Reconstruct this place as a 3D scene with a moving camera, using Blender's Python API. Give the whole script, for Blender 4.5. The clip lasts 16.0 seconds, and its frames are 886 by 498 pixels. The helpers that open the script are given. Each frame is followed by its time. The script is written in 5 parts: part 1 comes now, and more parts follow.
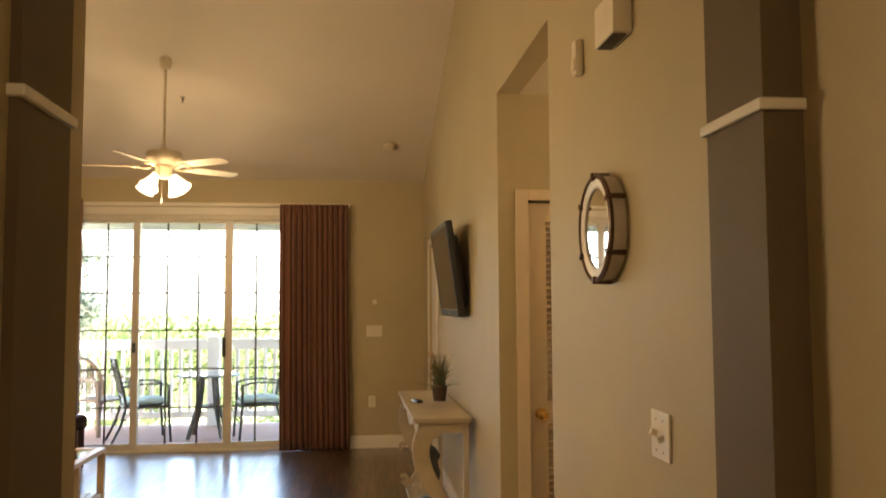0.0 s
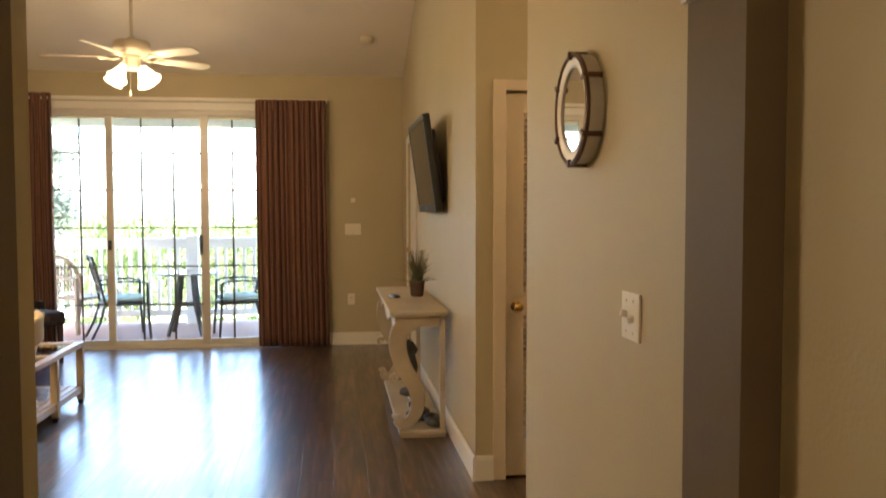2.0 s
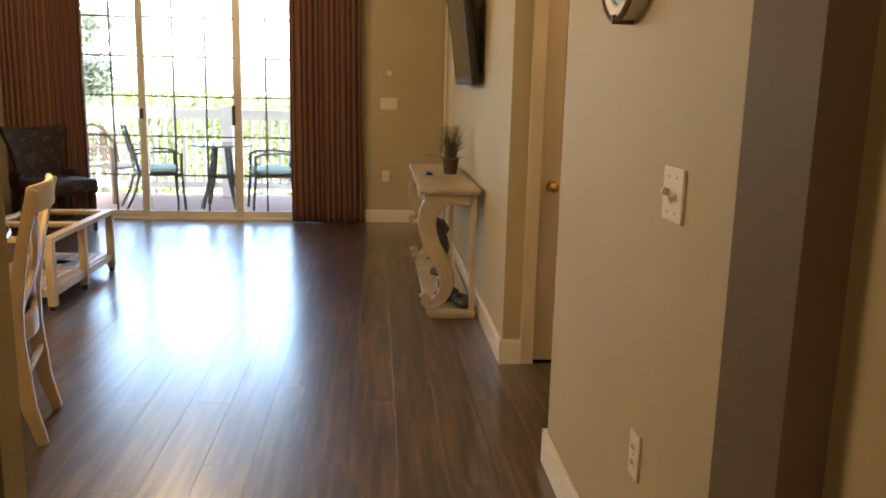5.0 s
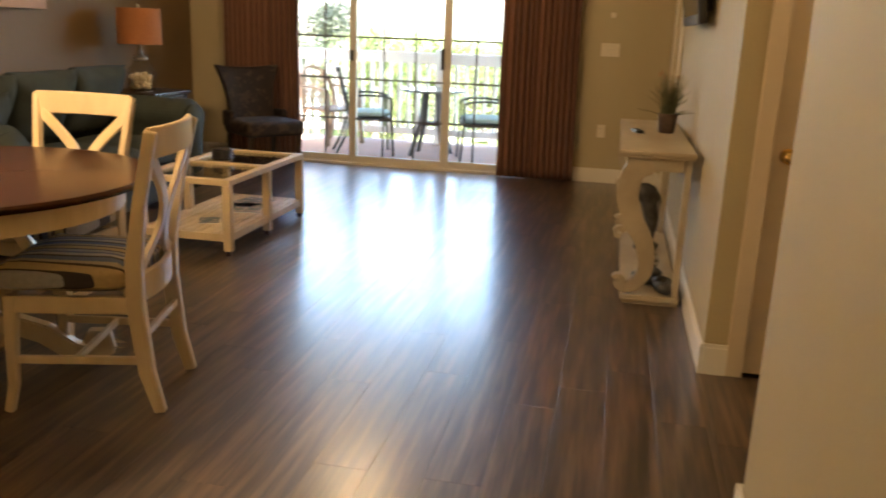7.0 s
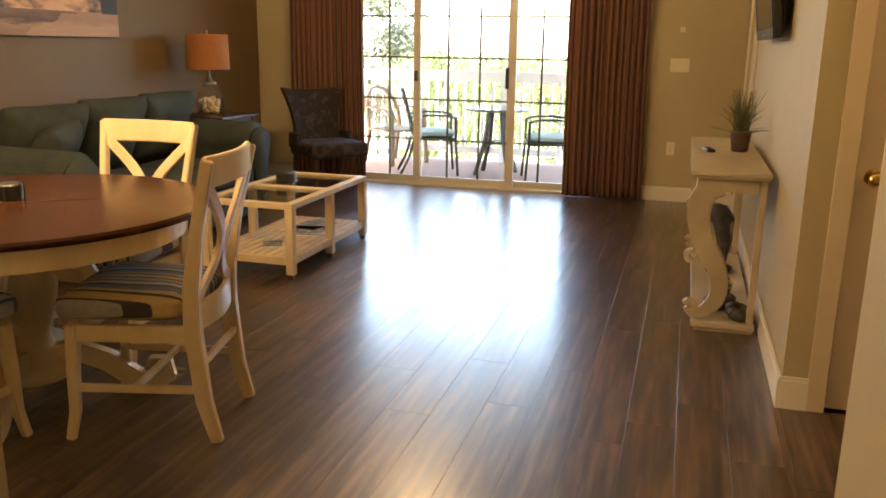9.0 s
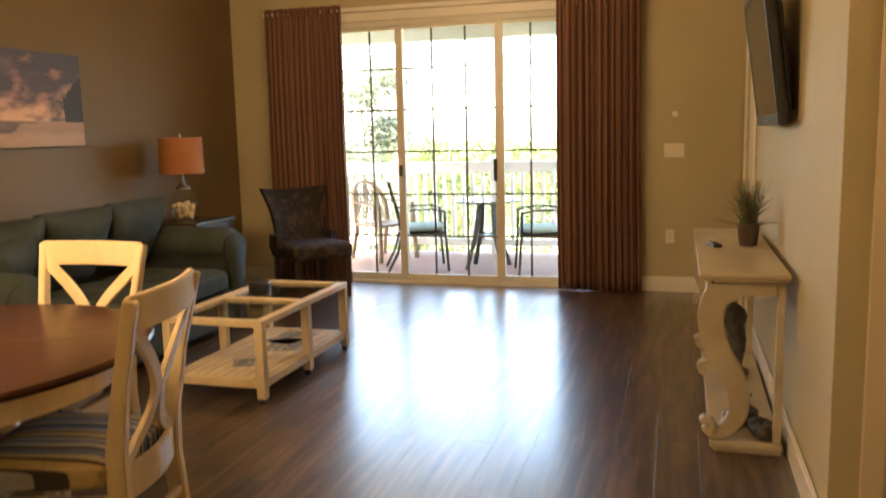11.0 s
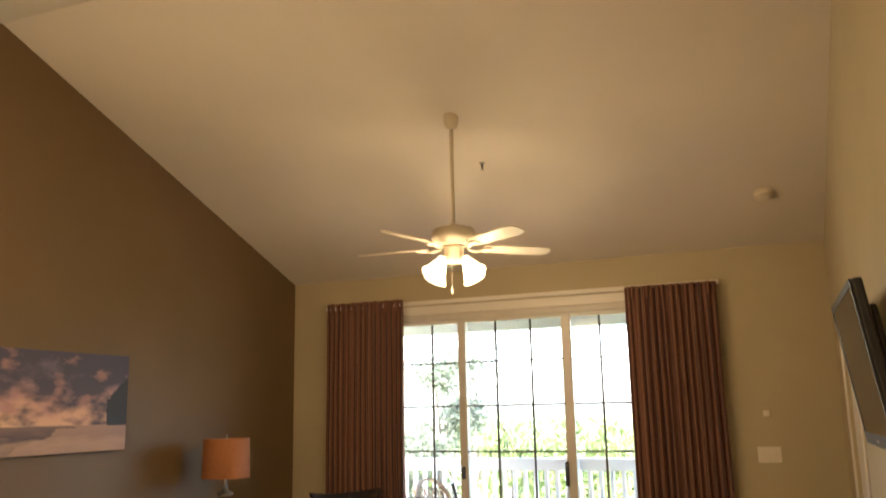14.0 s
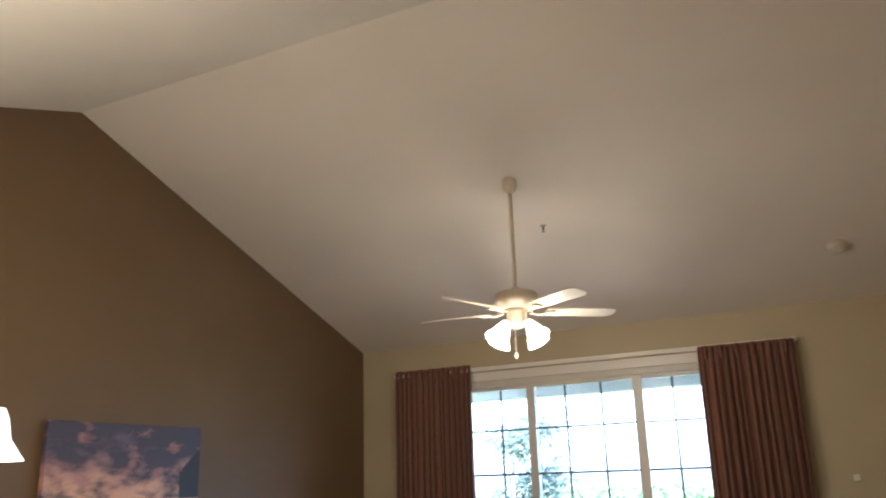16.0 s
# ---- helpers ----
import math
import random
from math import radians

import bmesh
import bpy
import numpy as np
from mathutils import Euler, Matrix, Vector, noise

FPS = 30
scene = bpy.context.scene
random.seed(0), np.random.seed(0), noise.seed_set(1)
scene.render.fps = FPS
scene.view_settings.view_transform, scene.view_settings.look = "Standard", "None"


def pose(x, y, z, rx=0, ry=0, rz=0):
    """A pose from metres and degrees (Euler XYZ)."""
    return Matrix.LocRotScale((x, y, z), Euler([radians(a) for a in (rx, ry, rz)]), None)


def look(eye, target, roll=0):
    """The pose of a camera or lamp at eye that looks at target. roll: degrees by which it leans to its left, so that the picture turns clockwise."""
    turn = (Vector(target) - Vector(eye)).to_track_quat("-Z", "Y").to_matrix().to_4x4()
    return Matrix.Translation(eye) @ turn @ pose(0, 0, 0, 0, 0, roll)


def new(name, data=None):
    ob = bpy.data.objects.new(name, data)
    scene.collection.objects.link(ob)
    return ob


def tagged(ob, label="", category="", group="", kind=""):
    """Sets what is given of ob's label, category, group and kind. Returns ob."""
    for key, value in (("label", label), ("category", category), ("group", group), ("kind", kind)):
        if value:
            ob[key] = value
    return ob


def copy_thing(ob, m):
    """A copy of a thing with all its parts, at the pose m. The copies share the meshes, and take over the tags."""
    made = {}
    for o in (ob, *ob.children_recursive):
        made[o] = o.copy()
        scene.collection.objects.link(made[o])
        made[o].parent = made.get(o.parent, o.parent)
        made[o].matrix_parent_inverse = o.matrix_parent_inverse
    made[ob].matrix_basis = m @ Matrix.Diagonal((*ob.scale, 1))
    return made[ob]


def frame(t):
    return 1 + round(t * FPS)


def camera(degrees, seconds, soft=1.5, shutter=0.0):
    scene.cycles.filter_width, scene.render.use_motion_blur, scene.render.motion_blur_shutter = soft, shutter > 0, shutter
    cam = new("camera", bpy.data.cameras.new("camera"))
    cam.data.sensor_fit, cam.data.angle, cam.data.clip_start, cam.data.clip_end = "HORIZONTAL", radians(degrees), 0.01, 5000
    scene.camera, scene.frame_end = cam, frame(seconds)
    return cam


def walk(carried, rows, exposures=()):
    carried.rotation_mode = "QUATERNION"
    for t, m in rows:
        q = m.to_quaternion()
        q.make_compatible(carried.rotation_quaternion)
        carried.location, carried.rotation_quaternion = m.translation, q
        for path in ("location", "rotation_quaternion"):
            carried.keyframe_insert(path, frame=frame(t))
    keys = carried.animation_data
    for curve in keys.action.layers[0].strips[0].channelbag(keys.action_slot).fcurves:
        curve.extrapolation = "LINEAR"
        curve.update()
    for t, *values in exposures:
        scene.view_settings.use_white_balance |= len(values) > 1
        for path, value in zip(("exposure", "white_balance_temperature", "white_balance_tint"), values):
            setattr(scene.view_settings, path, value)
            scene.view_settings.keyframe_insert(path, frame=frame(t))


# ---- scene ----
cam = camera(56.7, 16.0, soft=1.7, shutter=0.5)
PATH = [
    (0, (0.141, -0.037, 1.481), (0.361, 1.946, 1.617), -0.3),
    (0.5, (0.139, -0.045, 1.487), (0.389, 1.929, 1.697), -0.3),
    (1, (0.141, -0.037, 1.476), (0.405, 1.938, 1.656), -0.2),
    (1.5, (0.159, -0.009, 1.453), (0.425, 1.973, 1.495), -0.2),
    (2, (0.177, 0.014, 1.421), (0.44, 1.994, 1.324), -0.1),
    (2.5, (0.178, 0.025, 1.404), (0.43, 1.998, 1.199), 0.1),
    (3, (0.175, 0.017, 1.403), (0.429, 1.984, 1.149), 0.3),
    (5.3, (0.302, 0.293, 1.358), (0.418, 2.25, 0.959), 1.8),
    (5.5, (0.335, 0.347, 1.348), (0.406, 2.303, 0.936), 1.9),
    (6, (0.368, 0.511, 1.318), (0.334, 2.455, 0.847), 1.9),
    (6.5, (0.398, 0.725, 1.314), (0.247, 2.655, 0.813), 1.9),
    (7, (0.46, 0.883, 1.326), (0.081, 2.778, 0.812), 2.2),
    (7.5, (0.49, 0.976, 1.332), (-0.046, 2.834, 0.821), 0.8),
    (8, (0.464, 0.968, 1.338), (-0.08, 2.827, 0.84), 1.0),
    (10.5, (0.464, 1.197, 1.374), (-0.066, 3.089, 0.997), -0.3),
    (11, (0.42, 1.42, 1.405), (-0.13, 3.322, 1.124), -1.3),
    (11.5, (0.415, 1.65, 1.447), (-0.243, 3.532, 1.283), -1.2),
    (12, (0.393, 1.785, 1.463), (-0.294, 3.662, 1.391), -0.8),
    (12.5, (0.368, 1.887, 1.475), (-0.318, 3.766, 1.468), -0.6),
    (13, (0.395, 1.906, 1.517), (-0.327, 3.767, 1.635), -0.5),
    (13.5, (0.431, 1.897, 1.557), (-0.294, 3.744, 1.809), -1.0),
    (14, (0.448, 1.906, 1.582), (-0.27, 3.732, 1.969), -1.2),
    (14.5, (0.47, 1.907, 1.586), (-0.249, 3.704, 2.09), -1.3),
    (15, (0.491, 1.916, 1.593), (-0.238, 3.694, 2.15), -1.8),
    (15.5, (0.498, 1.924, 1.612), (-0.262, 3.681, 2.189), -2.1),
    (16, (0.509, 1.937, 1.584), (-0.35, 3.659, 2.128), -1.9),
]
walk(cam, [(t, look(eye, target, roll)) for t, eye, target, roll in PATH],
     [(0, 4.2, 6700, 10), (1, 4.38, 6200, 10), (1.6, 4.38, 6000, 9), (3, 4.22, 5700, 9), (5.5, 4.34, 6350, 9), (7, 4.3, 6500, 10), (8, 4.4, 7000, 10), (10.5, 4.57, 7150, 11),
      (11, 4.43, 7050, 10), (12.5, 4.2, 7250, 11), (13.3, 4.24, 7400, 12), (14.5, 4.27, 5000, 9), (15.5, 4.2, 4600, 9), (16, 4.18, 4500, 10)])

# ---- world, sun, exposure ----
scene.view_settings.exposure = 4.2
world = bpy.data.worlds.new("world")
scene.world = world
world.use_nodes = True
wn = world.node_tree.nodes
sky = wn.new("ShaderNodeTexSky")
sky.sky_type = "NISHITA"
sky.sun_disc = False
sky.sun_elevation = radians(48)
sky.sun_rotation = radians(200)
sky.dust_density = 2.4
world.node_tree.links.new(sky.outputs[0], wn["Background"].inputs[0])
wn["Background"].inputs[1].default_value = 0.15


def lamp(name, kind, m, power, colour, size=0.05):
    data = bpy.data.lights.new(name, kind)
    data.energy, data.color = power, colour
    if kind == "POINT":
        data.shadow_soft_size = size
    ob = new(name, data)
    ob.matrix_world = m
    return ob


SUN = lamp("sun", "SUN", look((-3.4, -9.4, 11.1), (0, 0, 0)), 4.2, (1.0, 0.95, 0.87))
SUN.data.angle = radians(0.5)
WARM = (1.0, 0.69, 0.375)


# ---- materials ----
def mat(name, colour, rough=0.5, metal=0.0, second=None, scale=6.0, stretch=(1, 1, 1), bump=0.0, fine=120.0,
        per_object=0.0, spread=(0.35, 0.65), glow=0.0, spec=0.5, glow_colour=None, detail=4.0, rough_var=0.0):
    """A procedural surface: two colours mixed by stretched noise, fine relief, and a tint of its own for each object."""
    m = bpy.data.materials.new(name)
    m.use_nodes = True
    nt = m.node_tree
    n, ln = nt.nodes, nt.links.new
    b = n["Principled BSDF"]
    b.inputs["Roughness"].default_value, b.inputs["Metallic"].default_value = rough, metal
    b.inputs["Specular IOR Level"].default_value = spec
    colour = (*colour, 1)
    second = (*second, 1) if second else tuple(c * 0.86 for c in colour[:3]) + (1,)
    tc = n.new("ShaderNodeTexCoord")
    mp = n.new("ShaderNodeMapping")
    mp.inputs["Scale"].default_value = stretch
    ln(tc.outputs["Object"], mp.inputs["Vector"])
    info = n.new("ShaderNodeObjectInfo")
    off = n.new("ShaderNodeVectorMath")
    off.operation = "MULTIPLY_ADD"
    cmb = n.new("ShaderNodeCombineXYZ")
    for i in range(3):
        ln(info.outputs["Random"], cmb.inputs[i])
    ln(cmb.outputs[0], off.inputs[0])
    off.inputs[1].default_value = (37.0, 53.0, 19.0)
    ln(mp.outputs[0], off.inputs[2])
    nz = n.new("ShaderNodeTexNoise")
    nz.inputs["Scale"].default_value, nz.inputs["Detail"].default_value = scale, detail
    ln(off.outputs[0], nz.inputs["Vector"])
    rp = n.new("ShaderNodeValToRGB")
    rp.color_ramp.elements[0].position, rp.color_ramp.elements[1].position = spread
    rp.color_ramp.elements[0].color, rp.color_ramp.elements[1].color = colour, second
    ln(nz.outputs["Fac"], rp.inputs[0])
    out = rp.outputs[0]
    if per_object:
        hsv = n.new("ShaderNodeHueSaturation")
        mr = n.new("ShaderNodeMapRange")
        mr.inputs["To Min"].default_value, mr.inputs["To Max"].default_value = 1 - per_object, 1 + per_object
        ln(info.outputs["Random"], mr.inputs[0])
        ln(mr.outputs[0], hsv.inputs["Value"])
        ln(out, hsv.inputs["Color"])
        out = hsv.outputs[0]
    ln(out, b.inputs["Base Color"])
    if rough_var:
        mr2 = n.new("ShaderNodeMapRange")
        mr2.inputs["To Min"].default_value, mr2.inputs["To Max"].default_value = rough - rough_var, rough + rough_var
        ln(nz.outputs["Fac"], mr2.inputs[0])
        ln(mr2.outputs[0], b.inputs["Roughness"])
    if bump:
        nf = n.new("ShaderNodeTexNoise")
        nf.inputs["Scale"].default_value, nf.inputs["Detail"].default_value = fine, 3
        ln(off.outputs[0], nf.inputs["Vector"])
        bp = n.new("ShaderNodeBump")
        bp.inputs["Strength"].default_value, bp.inputs["Distance"].default_value = bump, 0.004
        ln(nf.outputs["Fac"], bp.inputs["Height"])
        ln(bp.outputs[0], b.inputs["Normal"])
    if glow:
        b.inputs["Emission Strength"].default_value = glow
        b.inputs["Emission Color"].default_value = (*(glow_colour or colour[:3]), 1)
    return m


def glass(name, tint=(1, 1, 1), rough=0.0, through_part=0.9):
    """Thin glass: mostly clear, with a mirror's share that grows at a slant."""
    m = bpy.data.materials.new(name)
    m.use_nodes = True
    nt = m.node_tree
    n, ln = nt.nodes, nt.links.new
    n.remove(n["Principled BSDF"])
    t, g = n.new("ShaderNodeBsdfTransparent"), n.new("ShaderNodeBsdfGlossy")
    mix, fr, pw, sc = n.new("ShaderNodeMixShader"), n.new("ShaderNodeLayerWeight"), n.new("ShaderNodeMath"), n.new("ShaderNodeMath")
    pw.operation, pw.inputs[1].default_value = "POWER", 4.0
    sc.operation, sc.inputs[1].default_value, sc.inputs[2].default_value = "MULTIPLY_ADD", 0.6, 0.03
    t.inputs[0].default_value = (*tint, 1)
    g.inputs["Roughness"].default_value = rough
    fr.inputs[0].default_value = 0.5
    ln(fr.outputs["Facing"], pw.inputs[0])
    ln(pw.outputs[0], sc.inputs[0])
    ln(sc.outputs[0], mix.inputs[0])
    ln(t.outputs[0], mix.inputs[1])
    ln(g.outputs[0], mix.inputs[2])
    ln(mix.outputs[0], n["Material Output"].inputs[0])
    return m


def striped(name, bands, axis, period, rough=0.85, bump=0.25):
    """Woven cloth with stripes across one axis: bands are (end, colour) within one period."""
    m = mat(name, (0.5, 0.5, 0.5), rough, bump=bump, fine=400)
    nt = m.node_tree
    n, ln = nt.nodes, nt.links.new
    b = n["Principled BSDF"]
    tc = n.new("ShaderNodeTexCoord")
    sp = n.new("ShaderNodeSeparateXYZ")
    ln(tc.outputs["UV" if axis == "U" else "Object"], sp.inputs[0])
    md = n.new("ShaderNodeMath")
    md.operation = "MULTIPLY"
    md.inputs[1].default_value = 1.0 / period
    ln(sp.outputs[{"X": 0, "Y": 1, "Z": 2, "U": 0}[axis]], md.inputs[0])
    fr = n.new("ShaderNodeMath")
    fr.operation = "FRACT"
    ln(md.outputs[0], fr.inputs[0])
    rp = n.new("ShaderNodeValToRGB")
    rp.color_ramp.interpolation = "CONSTANT"
    el = rp.color_ramp.elements
    el[0].color = (*bands[0][1], 1)
    el[1].position, el[1].color = bands[0][0], (*bands[1][1], 1)
    for (end, _), (_, c) in zip(bands[1:], bands[2:]):
        e = el.new(end)
        e.color = (*c, 1)
    ln(fr.outputs[0], rp.inputs[0])
    nz = n.new("ShaderNodeTexNoise")
    nz.inputs["Scale"].default_value = 60
    ln(tc.outputs["Object"], nz.inputs["Vector"])
    mx = n.new("ShaderNodeMixRGB")
    mx.blend_type = "MULTIPLY"
    mx.inputs[0].default_value = 0.35
    ln(rp.outputs[0], mx.inputs[1])
    ln(nz.outputs["Fac"], mx.inputs[2])
    ln(mx.outputs[0], b.inputs["Base Color"])
    return m


WALL = mat("beige_wall_paint", (0.475, 0.405, 0.258), 0.55, second=(0.446, 0.38, 0.238), scale=1.6, bump=0.25, fine=90, spec=0.35)
ACCENT = mat("brown_wall_paint", (0.16, 0.102, 0.047), 0.55, second=(0.146, 0.093, 0.042), scale=1.5, bump=0.25, fine=90, spec=0.35)
TAUPE = mat("taupe_pilaster_paint", (0.15, 0.112, 0.07), 0.55, second=(0.136, 0.102, 0.064), scale=2, bump=0.2, fine=90, spec=0.15)
CEIL = mat("cream_ceiling_paint", (0.75, 0.68, 0.575), 0.8, second=(0.71, 0.645, 0.545), scale=1.2, bump=0.3, fine=70, spec=0.2)
TRIM = mat("white_trim_paint", (0.78, 0.74, 0.66), 0.35, second=(0.74, 0.70, 0.62), scale=3, bump=0.08, fine=40)
DOORP = mat("cream_door_paint", (0.68, 0.57, 0.43), 0.4, second=(0.64, 0.535, 0.40), scale=3, bump=0.1, fine=50)
PLANK = mat("dark_wood_plank", (0.018, 0.0112, 0.008), 0.36, second=(0.165, 0.098, 0.06), scale=2.6, stretch=(13, 0.9, 4),
            per_object=0.16, spread=(0.33, 0.72), detail=6, rough_var=0.04)


def add_knots(m):
    """Dark blotches and knots, longer than wide, over the grain."""
    n, ln = m.node_tree.nodes, m.node_tree.links.new
    b = n["Principled BSDF"]
    grain = b.inputs["Base Color"].links[0].from_socket
    off = next(k for k in n if k.bl_idname == "ShaderNodeVectorMath")
    nz = n.new("ShaderNodeTexNoise")
    nz.inputs["Scale"].default_value, nz.inputs["Detail"].default_value = 1.5, 3.0
    ln(off.outputs[0], nz.inputs["Vector"])
    rp = n.new("ShaderNodeValToRGB")
    rp.color_ramp.elements[0].position, rp.color_ramp.elements[0].color = 0.36, (0.42, 0.37, 0.34, 1)
    rp.color_ramp.elements[1].position, rp.color_ramp.elements[1].color = 0.54, (1, 1, 1, 1)
    ln(nz.outputs["Fac"], rp.inputs[0])
    mx = n.new("ShaderNodeMixRGB")
    mx.blend_type, mx.inputs[0].default_value = "MULTIPLY", 1.0
    ln(grain, mx.inputs[1])
    ln(rp.outputs[0], mx.inputs[2])
    ln(mx.outputs[0], b.inputs["Base Color"])


add_knots(PLANK)
PLANK.node_tree.nodes["Principled BSDF"].inputs["IOR"].default_value = 1.75
PLANK.node_tree.nodes["Principled BSDF"].inputs["Coat Weight"].default_value = 0.8
PLANK.node_tree.nodes["Principled BSDF"].inputs["Coat Roughness"].default_value = 0.22
SUB = mat("plank_joint", (0.02, 0.015, 0.012), 0.8)
VINYL = mat("white_vinyl_frame", (0.66, 0.62, 0.53), 0.35, second=(0.62, 0.58, 0.50), scale=5)
MUNTIN = mat("bronze_muntin", (0.07, 0.065, 0.055), 0.5, scale=8)
PANE = glass("window_glass")
BLACK = mat("black_plastic", (0.012, 0.012, 0.013), 0.35, second=(0.018, 0.018, 0.019), scale=20)


# ---- mesh helpers ----
def box(x0, x1, y0, y1, z0, z1, bevel=0.0, seg=2, bm=None):
    own = bmesh.new()
    bmesh.ops.create_cube(own, size=1.0)
    for v in own.verts:
        v.co = Vector(((x0 + x1) / 2 + v.co.x * (x1 - x0), (y0 + y1) / 2 + v.co.y * (y1 - y0), (z0 + z1) / 2 + v.co.z * (z1 - z0)))
    if bevel:
        bmesh.ops.bevel(own, geom=own.edges[:], offset=bevel, segments=seg, affect="EDGES", profile=0.6)
    return add(bm, own)


def add(bm, own):
    if bm is None:
        return own
    tmp = bpy.data.meshes.new("tmp")
    own.to_mesh(tmp)
    bm.from_mesh(tmp)
    bpy.data.meshes.remove(tmp)
    own.free()
    return bm


def rod(p, q, r0, r1=None, n=12, bm=None):
    p, q = Vector(p), Vector(q)
    own = bmesh.new()
    bmesh.ops.create_cone(own, cap_ends=True, segments=n, radius1=r0, radius2=r0 if r1 is None else r1, depth=(q - p).length)
    own.transform(Matrix.Translation((p + q) / 2) @ (q - p).to_track_quat("Z", "Y").to_matrix().to_4x4())
    return add(bm, own)


def lathe(profile, at=(0, 0, 0), n=24, sx=1.0, sy=1.0, bm=None, cap=True):
    """A turned shape: profile of (radius, height) from the bottom up."""
    own = bmesh.new()
    rings = [[own.verts.new((at[0] + max(r, 1e-4) * sx * math.cos(2 * math.pi * i / n), at[1] + max(r, 1e-4) * sy * math.sin(2 * math.pi * i / n), at[2] + z))
              for i in range(n)] for r, z in profile]
    for a, b in zip(rings, rings[1:]):
        for i in range(n):
            own.faces.new((a[i], a[(i + 1) % n], b[(i + 1) % n], b[i]))
    if cap:
        own.faces.new(rings[0][::-1])
        own.faces.new(rings[-1])
    return add(bm, own)


def sweep(points, w, h, up=(0, 0, 1), taper=None, bm=None, bevel=0.0):
    """A bar of rectangular section (w across, h along up) along a line of points."""
    own = bmesh.new()
    pts = [Vector(p) for p in points]
    up = Vector(up)
    rings = []
    for i, p in enumerate(pts):
        d = (pts[min(i + 1, len(pts) - 1)] - pts[max(i - 1, 0)]).normalized()
        side = d.cross(up).normalized()
        u = side.cross(d).normalized()
        k = taper(i / (len(pts) - 1)) if taper else 1.0
        rings.append([own.verts.new(p + side * a * w / 2 * k + u * b * h / 2 * k) for a, b in ((-1, -1), (1, -1), (1, 1), (-1, 1))])
    for a, b in zip(rings, rings[1:]):
        for i in range(4):
            own.faces.new((a[i], a[(i + 1) % 4], b[(i + 1) % 4], b[i]))
    own.faces.new(rings[0][::-1])
    own.faces.new(rings[-1])
    bmesh.ops.recalc_face_normals(own, faces=own.faces[:])
    if bevel:
        bmesh.ops.bevel(own, geom=own.edges[:], offset=bevel, segments=2, affect="EDGES")
    return add(bm, own)


def prism(poly, axis, a, b, bm=None, bevel=0.0):
    """A flat outline pushed along one axis from a to b; the outline's two numbers are the other axes in order."""
    own = bmesh.new()

    def at(p, v):
        return {"x": (v, p[0], p[1]), "y": (p[0], v, p[1]), "z": (p[0], p[1], v)}[axis]
    f0, f1 = [own.verts.new(at(p, a)) for p in poly], [own.verts.new(at(p, b)) for p in poly]
    own.faces.new(f0[::-1])
    own.faces.new(f1)
    for i in range(len(poly)):
        j = (i + 1) % len(poly)
        own.faces.new((f0[i], f0[j], f1[j], f1[i]))
    bmesh.ops.recalc_face_normals(own, faces=own.faces[:])
    if bevel:
        bmesh.ops.bevel(own, geom=own.edges[:], offset=bevel, segments=2, affect="EDGES")
    return add(bm, own)


def part(name, bm, material, parent=None, label="", smooth=False):
    me = bpy.data.meshes.new(name)
    bm.to_mesh(me)
    bm.free()
    me.materials.append(material)
    if smooth:
        for p in me.polygons:
            p.use_smooth = True
    ob = new(name, me)
    if parent:
        ob.parent = parent
    if label:
        ob["label"] = label
    return ob


def thing(name, label, category, m=None, group=""):
    ob = tagged(new(name), label, category, group)
    ob.empty_display_size = 0.1
    if m is not None:
        ob.matrix_world = m
    return ob


def structure(name, bm, material, label, category):
    return tagged(part(name, bm, material), label, category, kind="structure")


# ---- the plan ----
XR, XL, YF, YN = 0.903, -3.75, 8.671, 1.86    # right, left, far and near walls of the living room
ZE, RIDGE, ZR = 2.80, 5.27, 3.97              # height at the far wall, the ridge's place and height
PITCH = (ZR - ZE) / (YF - RIDGE)
ZN = ZR - PITCH * (RIDGE - YN)
T = 0.12


def roof(y):
    return ZR - PITCH * abs(y - RIDGE)


floor = structure("floor", box(XL - T, 2.6, -2.6, YF + 0.09, -0.15, -0.006), SUB, "dark wood plank floor with narrow joints", "floor")
# left gable wall
structure("wall_left", prism([(YN - T, -0.15), (YF, -0.15), (YF, ZE), (RIDGE, ZR), (YN - T, roof(YN - T))], "x", XL - T, XL), ACCENT,
          "plain brown painted gable wall of the living room", "wall")
# right wall in pieces round the recess and the bedroom door
RY0, RY1, RZ = 3.06, 4.2, 2.6
D0, D1, DZ = 7.3, 8.06, 2.06
wr = prism([(YN - 0.23, 0), (RY0, 0), (RY0, RZ), (RY1, RZ), (RY1, 0), (D0, 0), (D0, DZ), (D1, DZ), (D1, 0), (YF, 0), (YF, ZE), (RIDGE, ZR), (YN - 0.23, roof(YN - 0.23))],
           "x", XR, XR + T)
structure("wall_right", wr, WALL, "beige painted wall with a recess and a mounted television", "wall")
structure("wall_hall_right", box(0.969, 1.095, -2.6, 1.385, 0, 2.6), WALL, "beige painted entrance hall wall", "wall")
structure("wall_hall_left", box(-0.58, -0.46, -2.6, 1.86, 0, 2.6), WALL, "beige painted entrance hall wall end", "wall")
structure("wall_hall_back", box(-0.58, 1.095, -2.72, -2.6, 0, 2.6), WALL, "beige painted wall behind the entrance hall", "wall")
structure("ceiling_hall", box(-0.58, 1.095, -2.72, 1.45, 2.6, 2.7), CEIL, "flat cream entrance hall ceiling", "ceiling")
